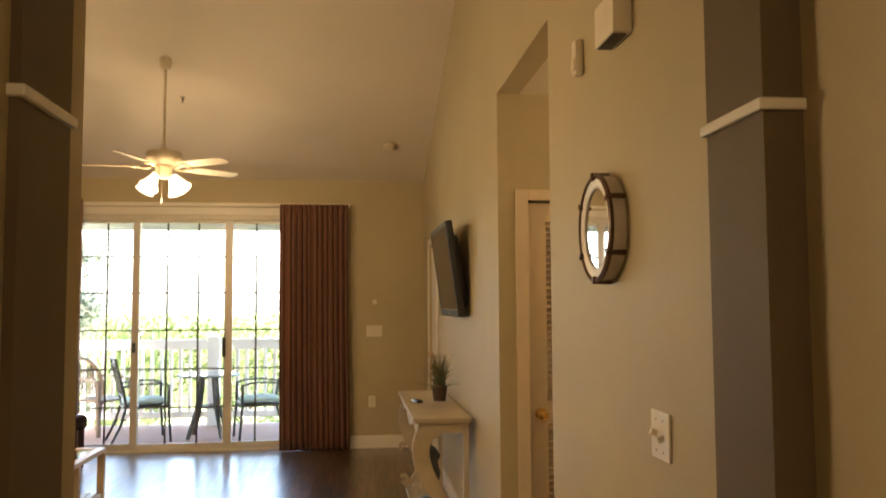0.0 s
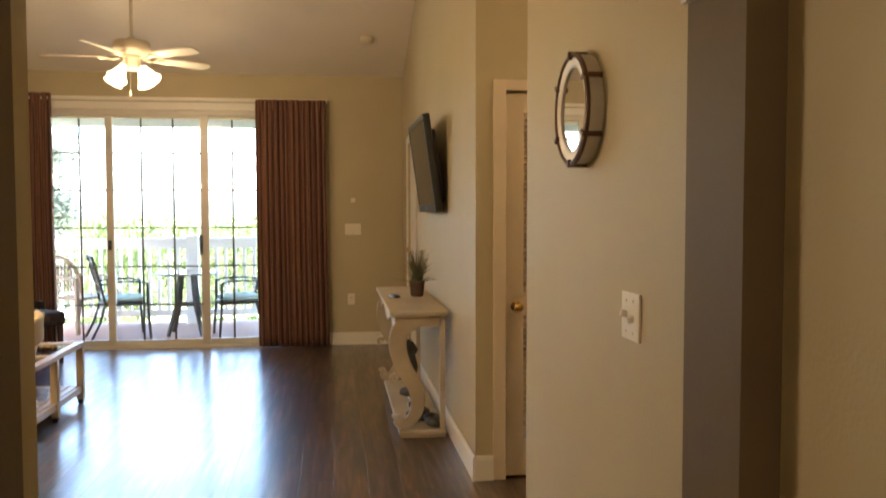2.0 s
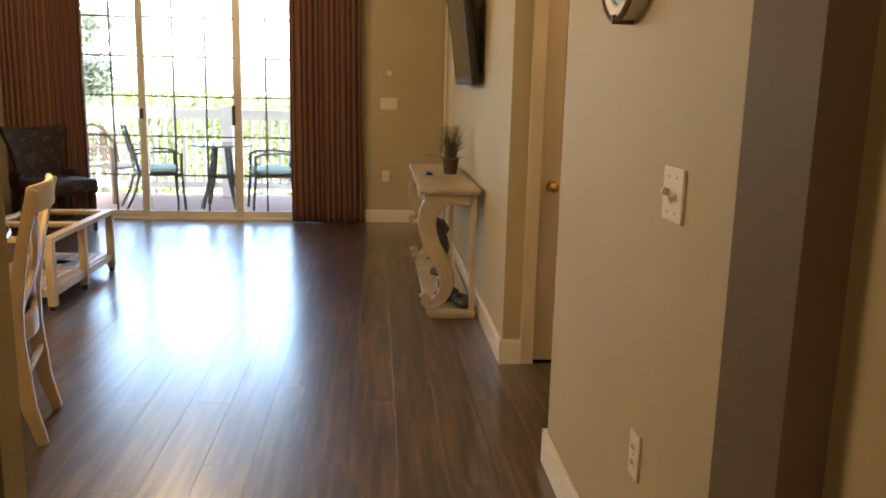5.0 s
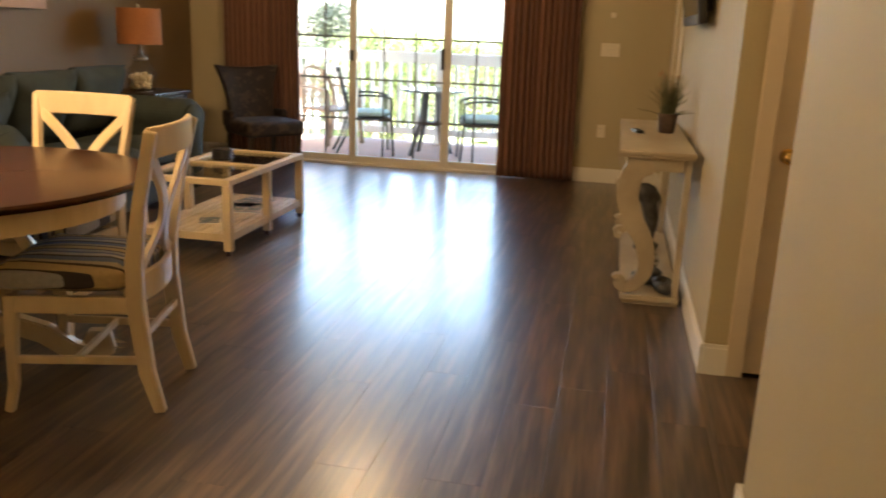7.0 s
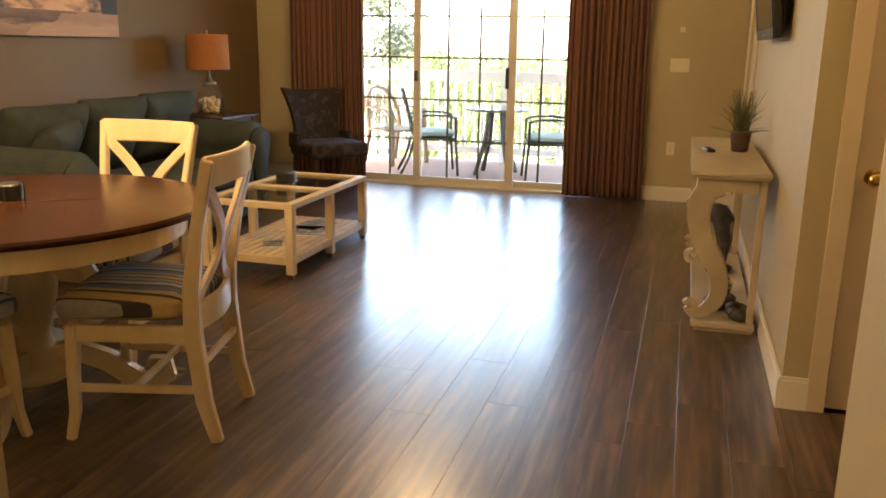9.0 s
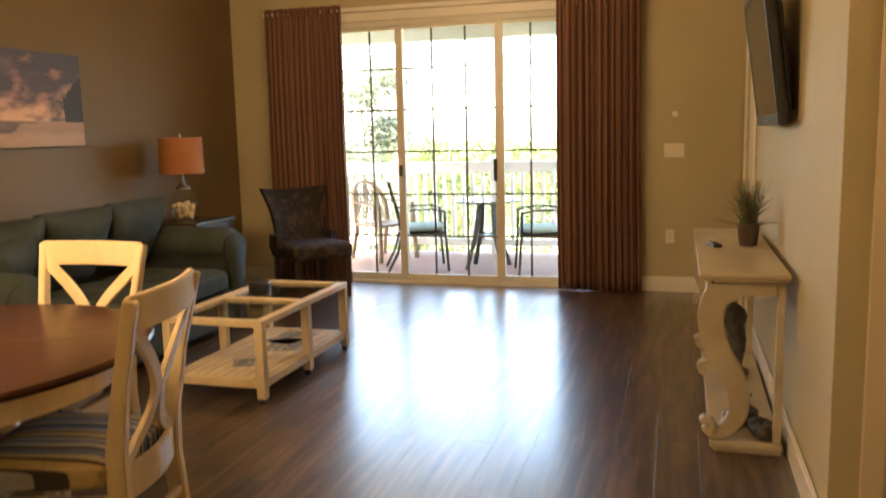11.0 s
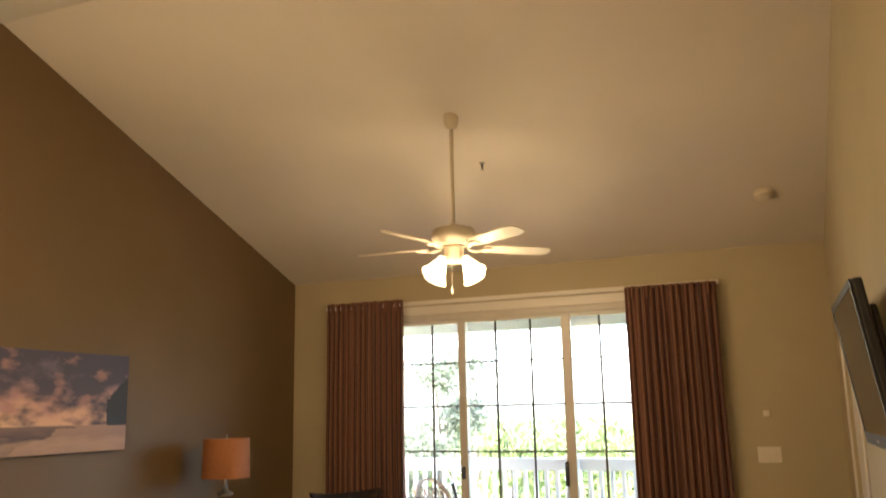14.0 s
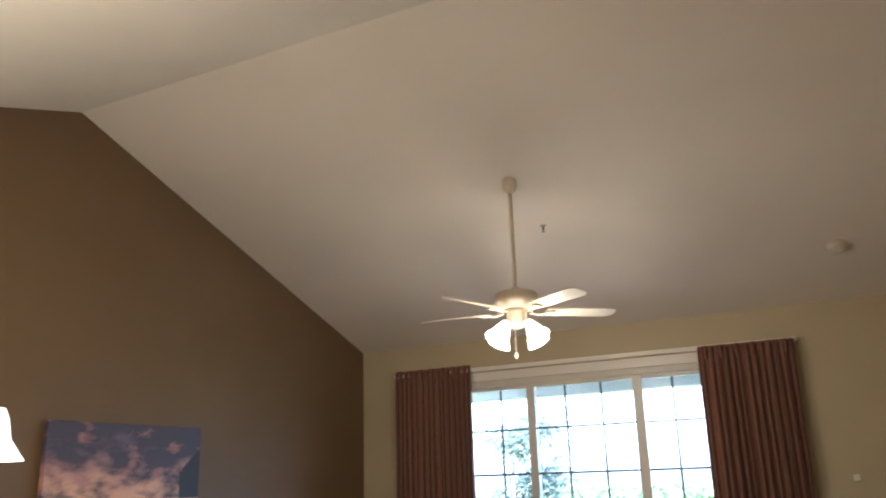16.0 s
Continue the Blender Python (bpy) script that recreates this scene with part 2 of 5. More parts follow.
structure("wall_near", prism([(XL, 0), (-0.58, 0), (-0.58, 2.47), (XR, 2.47), (XR, ZN), (XL, ZN)], "y", YN - T, YN), WALL,
          "beige painted wall over the hall opening", "wall")
# recess
structure("wall_recess_far", prism([(XR + T, 0), (1.06, 0), (1.06, 2.03), (1.83, 2.03), (1.83, 0), (2.4, 0), (2.4, RZ + 0.05), (XR + T, RZ + 0.05)], "y", RY1, RY1 + T), WALL,
          "beige painted recess wall round a louvred door", "wall")
structure("wall_recess_near", box(XR + T, 2.4, RY0 - T, RY0, 0, RZ + 0.05), WALL, "beige painted recess wall", "wall")
structure("wall_recess_end", box(2.4, 2.52, RY0 - T, RY1 + T, 0, RZ + 0.05), WALL, "beige painted wall that ends the recess", "wall")
structure("ceiling_recess", box(XR + T, 2.4, RY0, RY1, RZ, RZ + 0.05), CEIL, "flat cream recess ceiling", "ceiling")
# unseen sides and lid, added so no sky light leaks under the door
structure("wall_closet_side", box(XR + T, 1.0, RY1 + T, RY1 + 0.86, 0, 2.3), WALL, "added wall that keeps outdoor light out of the closet", "wall")
structure("wall_closet_side_far", box(1.95, 2.0, RY1 + T, RY1 + 0.86, 0, 2.3), WALL, "added wall that keeps outdoor light out of the closet", "wall")
structure("ceiling_closet", box(XR + T, 2.0, RY1 + T, RY1 + 0.86, 2.3, 2.36), CEIL, "added closet lid that keeps outdoor light out", "ceiling")
# added sheet that stops outdoor light at the bedroom door's gaps
structure("wall_bedroom", box(XR + T + 0.001, XR + T + 0.06, D0 - 0.1, D1 + 0.1, -0.1, DZ + 0.1), WALL, "unseen sheet behind the bedroom door that blocks outdoor light", "wall")
structure("wall_closet", box(1.0, 1.95, RY1 + 0.8, RY1 + 0.86, 0, 2.3), WALL, "added wall that keeps outdoor light out of the closet", "wall")
# far wall with the sliding door's opening
GX0, GX1, GZ = -3.03, -0.2, 2.43
structure("wall_far", prism([(XL - T, -0.15), (GX0, -0.15), (GX0, GZ), (GX1, GZ), (GX1, -0.15), (XR + T, -0.15), (XR + T, ZE), (XL - T, ZE)], "y", YF, YF + 0.14), WALL,
          "beige painted wall round a wide sliding glass door", "wall")
# vaulted ceiling
cb = bmesh.new()
for ya, yb in ((RIDGE, YF + 0.14), (YN - T, RIDGE)):
    prism([(ya, roof(ya)), (yb, roof(yb)), (yb, roof(yb) + 0.1), (ya, roof(ya) + 0.1)], "x", XL - T, XR + T, cb)
structure("ceiling", cb, CEIL, "cream painted vaulted ceiling with a ridge", "ceiling")
# pilasters with their bands and caps
for side, x0, x1, y0, y1 in (("right", XR - 0.012, 0.98, 1.377, 1.617), ("left", -0.52, -0.44, 1.46, 1.72)):
    p = structure("pilaster_" + side, box(x0, x1 if side == "right" else x1, y0, y1, 0, 2.47), TAUPE, "dark taupe painted pilaster beside the hall opening", "pilaster")
    grow, bz = 0.012, 1.835 if side == "right" else 1.85
    xa, xb = (x0 - grow, x1) if side == "right" else (x0, x1 + grow)
    part("band", box(xa, xb, y0 - grow, y1 + grow, bz, bz + 0.023, 0.005), TRIM, p, "narrow white moulding")
    cap = box(xa - (0.01 if side == "right" else 0), xb + (0.01 if side == "left" else 0), y0 - grow, y1 + grow, 2.15, 2.17, 0.005)
    box(xa - (0.03 if side == "right" else 0), xb + (0.03 if side == "left" else 0), y0 - grow - 0.03, y1 + grow + 0.03, 2.17, 2.215, 0.008, bm=cap)
    box(xa - (0.05 if side == "right" else 0), xb + (0.05 if side == "left" else 0), y0 - grow - 0.05, y1 + grow + 0.05, 2.215, 2.25, 0.006, bm=cap)
    part("capital", cap, TRIM, p, "stepped white capital")
structure("beam", box(-0.46, XR, 1.45, 1.74, 2.47, 2.6), TAUPE, "taupe painted beam over the hall opening", "beam")


# baseboards
def baseboard(x0, x1, y0, y1):
    b = box(x0, x1, y0, y1, 0, 0.115)
    box(x0 + (0.004 if x1 - x0 < 0.05 else 0), x1 - (0.004 if x1 - x0 < 0.05 else 0), y0 + (0.004 if y1 - y0 < 0.05 else 0), y1 - (0.004 if y1 - y0 < 0.05 else 0), 0.115, 0.13, bm=b)
    structure("baseboard", b, TRIM, "white painted baseboard along the wall", "baseboard")


BT = 0.018
for a in ((XR - BT, XR - 0.001, 1.66, RY0 + 0.0), (XR - BT, XR - 0.001, RY1 - BT, D0 - 0.07), (XR - BT, XR - 0.001, D1 + 0.07, YF - BT),
          (XR, 0.998, RY1 - BT, RY1 - 0.001), (XR - BT, 1.6, RY0 + 0.001, RY0 + BT), (GX1 + 0.02, XR - BT, YF - BT, YF - 0.001),
          (XL + BT, GX0 - 0.02, YF - BT, YF - 0.001), (XL + 0.001, XL + BT, YN, YF - BT), (XL, -0.6, YN + 0.001, YN + BT),
          (0.951, 0.968, -2.6, 1.37), (-0.459, -0.442, -2.6, 1.45)):
    baseboard(*a)

# ---- more materials ----
CREAMW = mat("cream_painted_wood", (0.66, 0.53, 0.34), 0.38, second=(0.58, 0.45, 0.27), scale=4, stretch=(3, 3, 0.6), bump=0.1, fine=60, per_object=0.04)
CONSOLE = mat("antique_cream_wood", (0.50, 0.43, 0.32), 0.45, second=(0.40, 0.33, 0.235), scale=5, stretch=(1, 0.5, 1), bump=0.15, fine=50)
CHERRY = mat("cherry_table_top", (0.045, 0.0165, 0.0068), 0.24, spec=0.12, second=(0.026, 0.0098, 0.0045), scale=3, stretch=(8, 0.7, 1), bump=0.05, fine=20, rough_var=0.05)
DARKW = mat("dark_stained_wood", (0.028, 0.014, 0.009), 0.35, second=(0.045, 0.024, 0.015), scale=4, stretch=(1, 1, 5))
SOFA = mat("teal_microfibre", (0.036, 0.043, 0.038), 0.9, second=(0.056, 0.067, 0.059), scale=5, bump=0.25, fine=300, spread=(0.3, 0.7), spec=0.2)
SHADE = mat("burnt_orange_shade", (0.36, 0.145, 0.055), 0.85, second=(0.32, 0.125, 0.048), scale=40, stretch=(1, 1, 4), bump=0.2, fine=300)
SHELL = mat("pale_seashell", (0.72, 0.62, 0.44), 0.5, second=(0.55, 0.44, 0.29), scale=30, bump=0.3, fine=80, per_object=0.15)
STEEL = mat("brushed_nickel", (0.42, 0.39, 0.34), 0.32, metal=1.0)
BRASS = mat("polished_brass", (0.75, 0.50, 0.17), 0.2, metal=1.0)
FANW = mat("cream_fan_enamel", (0.68, 0.60, 0.46), 0.35, second=(0.64, 0.56, 0.42), scale=4)
GLOW = mat("lit_frosted_glass", (0.9, 0.75, 0.5), 0.4, glow=0.2, glow_colour=(1.0, 0.78, 0.45))
PLATE = mat("white_switch_plate", (0.76, 0.70, 0.58), 0.35, second=(0.73, 0.67, 0.55), scale=9)
FLORAL = mat("dark_floral_cloth", (0.014, 0.008, 0.007), 0.85, second=(0.05, 0.031, 0.02), scale=16, bump=0.3, fine=200, spread=(0.52, 0.60), detail=5)
DECKM = mat("brown_deck_coating", (0.30, 0.185, 0.14), 0.8, second=(0.27, 0.165, 0.125), scale=3, stretch=(1, 1, 1), bump=0.2, fine=40, per_object=0.1)
RAIL = mat("white_rail_paint", (0.72, 0.74, 0.76), 0.45, second=(0.68, 0.70, 0.72), scale=4)
PORCH = mat("pale_porch_siding", (0.52, 0.55, 0.58), 0.6, second=(0.48, 0.51, 0.54), scale=2, bump=0.1)
IRON = mat("dark_patio_metal", (0.025, 0.03, 0.03), 0.4, second=(0.04, 0.045, 0.045), scale=15)
MINT = mat("mint_patio_cushion", (0.40, 0.53, 0.50), 0.85, second=(0.36, 0.48, 0.455), scale=12, bump=0.2, fine=250)
RESIN = mat("tan_resin_chair", (0.24, 0.165, 0.105), 0.5, second=(0.21, 0.145, 0.09), scale=8)
TABLEG = glass("clear_table_glass", (0.92, 0.93, 0.90))
JARG = glass("clear_jar_glass", (0.93, 0.94, 0.92))
MIRROR = mat("mirror_silver", (0.86, 0.86, 0.85), 0.02, metal=1.0)
BRONZE = mat("dark_bronze_ring", (0.075, 0.04, 0.025), 0.4, second=(0.12, 0.06, 0.035), scale=20, metal=0.3)
SCREEN = mat("dark_glossy_screen", (0.010, 0.010, 0.011), 0.16, spec=0.3)
GREYSTONE = mat("grey_carved_stone", (0.035, 0.034, 0.034), 0.6, second=(0.085, 0.08, 0.075), scale=18, bump=0.4, fine=60)
SPOT = mat("spotted_shell", (0.03, 0.025, 0.022), 0.35, second=(0.6, 0.56, 0.48), scale=55, spread=(0.5, 0.53), detail=1)
BASKET = mat("brown_woven_pot", (0.05, 0.03, 0.022), 0.7, second=(0.10, 0.06, 0.04), scale=60, stretch=(1, 1, 3), bump=0.8, fine=120)
GRASS = mat("dull_green_blade", (0.055, 0.07, 0.03), 0.6, second=(0.13, 0.12, 0.06), scale=12)
BUD = mat("pale_flower", (0.55, 0.40, 0.24), 0.6, second=(0.45, 0.28, 0.16), scale=20)
PAPER = mat("printed_magazine", (0.42, 0.33, 0.27), 0.4, second=(0.10, 0.13, 0.14), scale=22, spread=(0.42, 0.5), detail=2)
CURTAIN = striped("striped_brown_curtain", [(0.20, (0.25, 0.112, 0.07)), (0.27, (0.055, 0.030, 0.028)), (0.50, (0.28, 0.137, 0.088)), (0.56, (0.32, 0.185, 0.115)),
                                            (0.78, (0.21, 0.094, 0.062)), (0.88, (0.06, 0.042, 0.048)), (1.0, (0.30, 0.158, 0.10))], "U", 0.13)
SEATC = striped("striped_seat_cloth", [(0.16, (0.13, 0.17, 0.28)), (0.24, (0.05, 0.045, 0.05)), (0.38, (0.40, 0.38, 0.35)), (0.46, (0.09, 0.11, 0.2)), (0.60, (0.30, 0.29, 0.30)),
                                       (0.66, (0.04, 0.03, 0.03)), (0.84, (0.46, 0.34, 0.17)), (0.90, (0.06, 0.04, 0.03)), (1.0, (0.42, 0.37, 0.28))], "X", 0.17)


def painting_material():
    """A beach at sunset: violet cloud over a pale orange glow, a dark headland and wet sand."""
    m = bpy.data.materials.new("sunset_canvas_print")
    m.use_nodes = True
    nt = m.node_tree
    n, ln = nt.nodes, nt.links.new
    tc = n.new("ShaderNodeTexCoord")
    sp = n.new("ShaderNodeSeparateXYZ")
    ln(tc.outputs["Object"], sp.inputs[0])

    def math_node(op, a, b):
        k = n.new("ShaderNodeMath")
        k.operation = op
        for i, v in enumerate((a, b)):
            if isinstance(v, (int, float)):
                k.inputs[i].default_value = v
            else:
                ln(v, k.inputs[i])
        return k.outputs[0]

    def noise_node(stretch, scale):
        mp = n.new("ShaderNodeMapping")
        mp.inputs["Scale"].default_value = stretch
        ln(tc.outputs["Object"], mp.inputs[0])
        k = n.new("ShaderNodeTexNoise")
        k.inputs["Scale"].default_value, k.inputs["Detail"].default_value = scale, 6
        ln(mp.outputs[0], k.inputs["Vector"])
        return k.outputs["Fac"]

    def ramp(fac, stops):
        k = n.new("ShaderNodeValToRGB")
        el = k.color_ramp.elements
        el[0].position, el[0].color = stops[0][0], (*stops[0][1], 1)
        el[1].position, el[1].color = stops[-1][0], (*stops[-1][1], 1)
        for p, c in stops[1:-1]:
            el.new(p).color = (*c, 1)
        ln(fac, k.inputs[0])
        return k.outputs[0]

    def mix(fac, a, b):
        k = n.new("ShaderNodeMixRGB")
        ln(fac, k.inputs[0])
        ln(a, k.inputs[1])
        ln(b, k.inputs[2])
        return k.outputs[0]
    v = math_node("DIVIDE", math_node("SUBTRACT", sp.outputs[2], 1.37), 0.63)
    u = math_node("DIVIDE", math_node("SUBTRACT", sp.outputs[1], 5.21), 1.24)
    wob = math_node("ADD", v, math_node("MULTIPLY", math_node("SUBTRACT", noise_node((1, 0.8, 1.5), 4.0), 0.5), 0.45))
    glowing = ramp(wob, [(0.22, (0.72, 0.45, 0.29)), (0.40, (0.66, 0.38, 0.27)), (0.54, (0.40, 0.22, 0.22)), (0.72, (0.19, 0.125, 0.19)), (1.0, (0.10, 0.09, 0.17))])
    puff = math_node("ADD", noise_node((1, 0.8, 1.7), 5.0), math_node("MULTIPLY", math_node("SUBTRACT", v, 0.6), 0.35))
    deep = n.new("ShaderNodeRGB")
    deep.outputs[0].default_value = (0.06, 0.055, 0.095, 1)
    lit = n.new("ShaderNodeRGB")
    lit.outputs[0].default_value = (0.42, 0.21, 0.21, 1)
    dim = ramp(puff, [(0.36, (0, 0, 0)), (0.52, (0.95, 0.95, 0.95))])
    rim = ramp(noise_node((1, 0.9, 1.9), 6.0), [(0.55, (0, 0, 0)), (0.68, (0.7, 0.7, 0.7))])
    clouds = mix(rim, mix(dim, glowing, deep.outputs[0]), lit.outputs[0])
    wet = math_node("ADD", v, math_node("MULTIPLY", math_node("SUBTRACT", noise_node((1, 1.2, 6), 4.0), 0.5), 0.22))
    sand = ramp(wet, [(0.0, (0.22, 0.15, 0.13)), (0.1, (0.36, 0.24, 0.17)), (0.16, (0.10, 0.07, 0.085)), (0.26, (0.20, 0.125, 0.12))])
    shine = n.new("ShaderNodeRGB")
    shine.outputs[0].default_value = (0.50, 0.31, 0.23, 1)
    wedge = math_node("GREATER_THAN", math_node("SUBTRACT", u, math_node("MULTIPLY", wet, 1.55)), 0.2)
    sand = mix(math_node("MULTIPLY", wedge, 0.6), sand, shine.outputs[0])
    base = mix(math_node("GREATER_THAN", v, 0.27), sand, clouds)
    edge = math_node("ADD", u, math_node("MULTIPLY", noise_node((1, 1, 1), 14.0), 0.10))
    slope = math_node("SUBTRACT", edge, math_node("MULTIPLY", math_node("GREATER_THAN", v, 0.52), math_node("MULTIPLY", math_node("SUBTRACT", v, 0.52), 0.55)))
    head = math_node("MULTIPLY", math_node("GREATER_THAN", slope, 0.90), math_node("MULTIPLY", math_node("GREATER_THAN", v, 0.26), math_node("LESS_THAN", v, 0.74)))
    dark = n.new("ShaderNodeRGB")
    dark.outputs[0].default_value = (0.03, 0.03, 0.045, 1)
    b = n["Principled BSDF"]
    b.inputs["Roughness"].default_value = 0.6
    ln(mix(head, base, dark.outputs[0]), b.inputs["Base Color"])
    return m


# ---- soft shapes ----
def pillow(sx, sy, sz, puff=0.5, n=10, m=None, bm=None, wrinkle=0.006, seed=0, e=5.0):
    """A stuffed cushion: a box with rounded rims and bulging faces, slightly uneven."""
    own = bmesh.new()
    bmesh.ops.create_cube(own, size=2.0)
    bmesh.ops.subdivide_edges(own, edges=own.edges[:], cuts=n, use_grid_fill=True)
    for v in own.verts:
        p = v.co
        k = (abs(p.x) ** e + abs(p.y) ** e + abs(p.z) ** e) ** (1 / e)
        q = p / k
        thin = 1 - puff * (max(abs(p.x), abs(p.y)) ** 3)
        q = Vector((q.x * sx / 2, q.y * sy / 2, q.z * sz / 2 * thin))
        q += Vector((1, 1, 1)) * (noise.noise(q * 5 + Vector((seed * 7.3, seed * 3.1, 0)))) * wrinkle
        v.co = q
    if m is not None:
        own.transform(m)
    return add(bm, own)


def knife_pillow(sx, sy, sz, m, seed, n=20):
    """A loose pillow with a knife edge: a full middle, sides drawn in and pointed corners."""
    own = bmesh.new()
    rows = {}
    for side in (1, -1):
        for i in range(n + 1):
            for j in range(n + 1):
                u, v = 2 * i / n - 1, 2 * j / n - 1
                rim = i in (0, n) or j in (0, n)
                if rim and side < 0:
                    rows[side, i, j] = rows[1, i, j]
                    continue
                h = sz / 2 * ((1 - u ** 4) * (1 - v ** 4)) ** 0.55
                h += 0.012 * noise.noise(Vector((u * 2.2, v * 2.2, seed * 3.7 + side))) * (1 - max(abs(u), abs(v)) ** 6)
                rows[side, i, j] = own.verts.new((u * sx / 2 * (1 - 0.09 * (1 - v * v)), v * sy / 2 * (1 - 0.07 * (1 - u * u)), side * h))
    for side in (1, -1):
        for i in range(n):
            for j in range(n):
                q = [rows[side, i, j], rows[side, i + 1, j], rows[side, i + 1, j + 1], rows[side, i, j + 1]]
                own.faces.new(q if side > 0 else q[::-1])
    if m is not None:
        own.transform(m)
    return own


def soft_box(x0, x1, y0, y1, z0, z1, r, m=None, seed=0, wob=0.004):
    own = box(x0, x1, y0, y1, z0, z1, r, 4)
    for v in own.verts:
        v.co += Vector((1, 1, 1)) * noise.noise(v.co * 6 + Vector((seed, 0, 0))) * wob
    if m is not None:
        own.transform(m)
    return own


def moved(bm, m):
    bm.transform(m)
    return bm


# ---- lamps of the place, with two unseen ones added ----
FAN = Vector((-1.365, 6.706, 0))
for i in range(4):
    a = radians(65 + 90 * i)
    lamp("fan_bulb_light", "POINT", Matrix.Translation((FAN.x + 0.17 * math.cos(a), FAN.y + 0.17 * math.sin(a), 2.37)), 0.46, WARM, 0.08)
CH = Vector((-1.93, 3.36, 0.0))
for i in range(5):
    a = radians(40 + 72 * i)
    lamp("chandelier_bulb_light", "POINT", Matrix.Translation((CH.x + 0.24 * math.cos(a), CH.y + 0.24 * math.sin(a), 1.80)), 1.4, WARM, 0.05)
# added lamp, out of view, that brightens the recess and its door
lamp("recess_fill_light", "POINT", Matrix.Translation((2.05, 3.63, 2.38)), 0.62, WARM, 0.08)
# unseen hall lamp, assumed from the warm light on the hall wall
lamp("assumed_hall_bulb", "POINT", Matrix.Translation((0.25, -1.2, 2.38)), 1.4, WARM, 0.1)


# ---- sliding glass door ----
def sliding_door():
    d = tagged(new("door_sliding"), "three-panel white sliding glass door with dark grilles", "sliding door", kind="structure")
    fr = box(GX0, GX1, YF + 0.02, YF + 0.13, GZ - 0.05, GZ, 0.004)
    box(GX0, GX0 + 0.04, YF + 0.02, YF + 0.13, 0.0, GZ - 0.05, 0.004, bm=fr)
    box(GX1 - 0.04, GX1, YF + 0.02, YF + 0.13, 0.0, GZ - 0.05, 0.004, bm=fr)
    part("frame", fr, VINYL, d)
    sill = box(GX0, GX1, YF - 0.01, YF + 0.135, -0.01, 0.022, 0.004)
    box(GX0, GX1, YF + 0.03, YF + 0.04, 0.022, 0.034, bm=sill)
    box(GX0, GX1, YF + 0.085, YF + 0.095, 0.022, 0.034, bm=sill)
    part("sill_track", sill, VINYL, d)
    for i, (x0, x1, y) in enumerate(((-2.99, -2.035, YF + 0.09), (-2.105, -1.095, YF + 0.055), (-1.185, -0.24, YF + 0.09))):
        z0, z1, w = 0.034, GZ - 0.05, 0.07
        pn = part("door_panel", box(x0, x0 + w, y - 0.018, y + 0.018, z0, z1, 0.004), VINYL, d)
        part("stile", box(x1 - w, x1, y - 0.018, y + 0.018, z0, z1, 0.004), VINYL, pn)
        part("bottom_rail", box(x0 + w, x1 - w, y - 0.016, y + 0.016, z0, z0 + 0.05), VINYL, pn)
        part("top_rail", box(x0 + w, x1 - w, y - 0.016, y + 0.016, z1 - 0.035, z1), VINYL, pn)
        g = part("pane", box(x0 + w, x1 - w, y - 0.003, y + 0.003, z0 + 0.05, z1 - 0.035), PANE, pn)
        g.visible_shadow = False
        for k in (1, 2):
            xm = x0 + w / 2 + (x1 - x0 - w) * k / 3
            part("muntin", box(xm - 0.0095, xm + 0.0095, y - 0.009, y - 0.004, z0 + 0.05, z1 - 0.035), MUNTIN, pn)
        for zm in (0.448, 0.839, 1.235, 1.62, 1.995):
            part("muntin", box(x0 + w, x1 - w, y - 0.0095, y - 0.0045, zm - 0.0085, zm + 0.0085), MUNTIN, pn)
    for x, y, h in ((-2.075, YF + 0.034, 0.05), (-1.175, YF + 0.03, 0.1)):
        hb = box(x - 0.016, x + 0.016, y - 0.012, y + 0.004, 1.06 - h, 1.06 + h, 0.004)
        box(x - 0.009, x + 0.009, y - 0.04, y - 0.012, 1.06 - h * 0.7, 1.06 + h * 0.7, 0.005, bm=hb)
        part("handle", hb, BLACK, d, "black pull handle")


sliding_door()
cas = box(GX0 - 0.05, GX1 + 0.05, YF - 0.012, YF - 0.001, GZ, GZ + 0.075)
structure("trim_door_head", cas, TRIM, "white head casing over the sliding door", "trim")


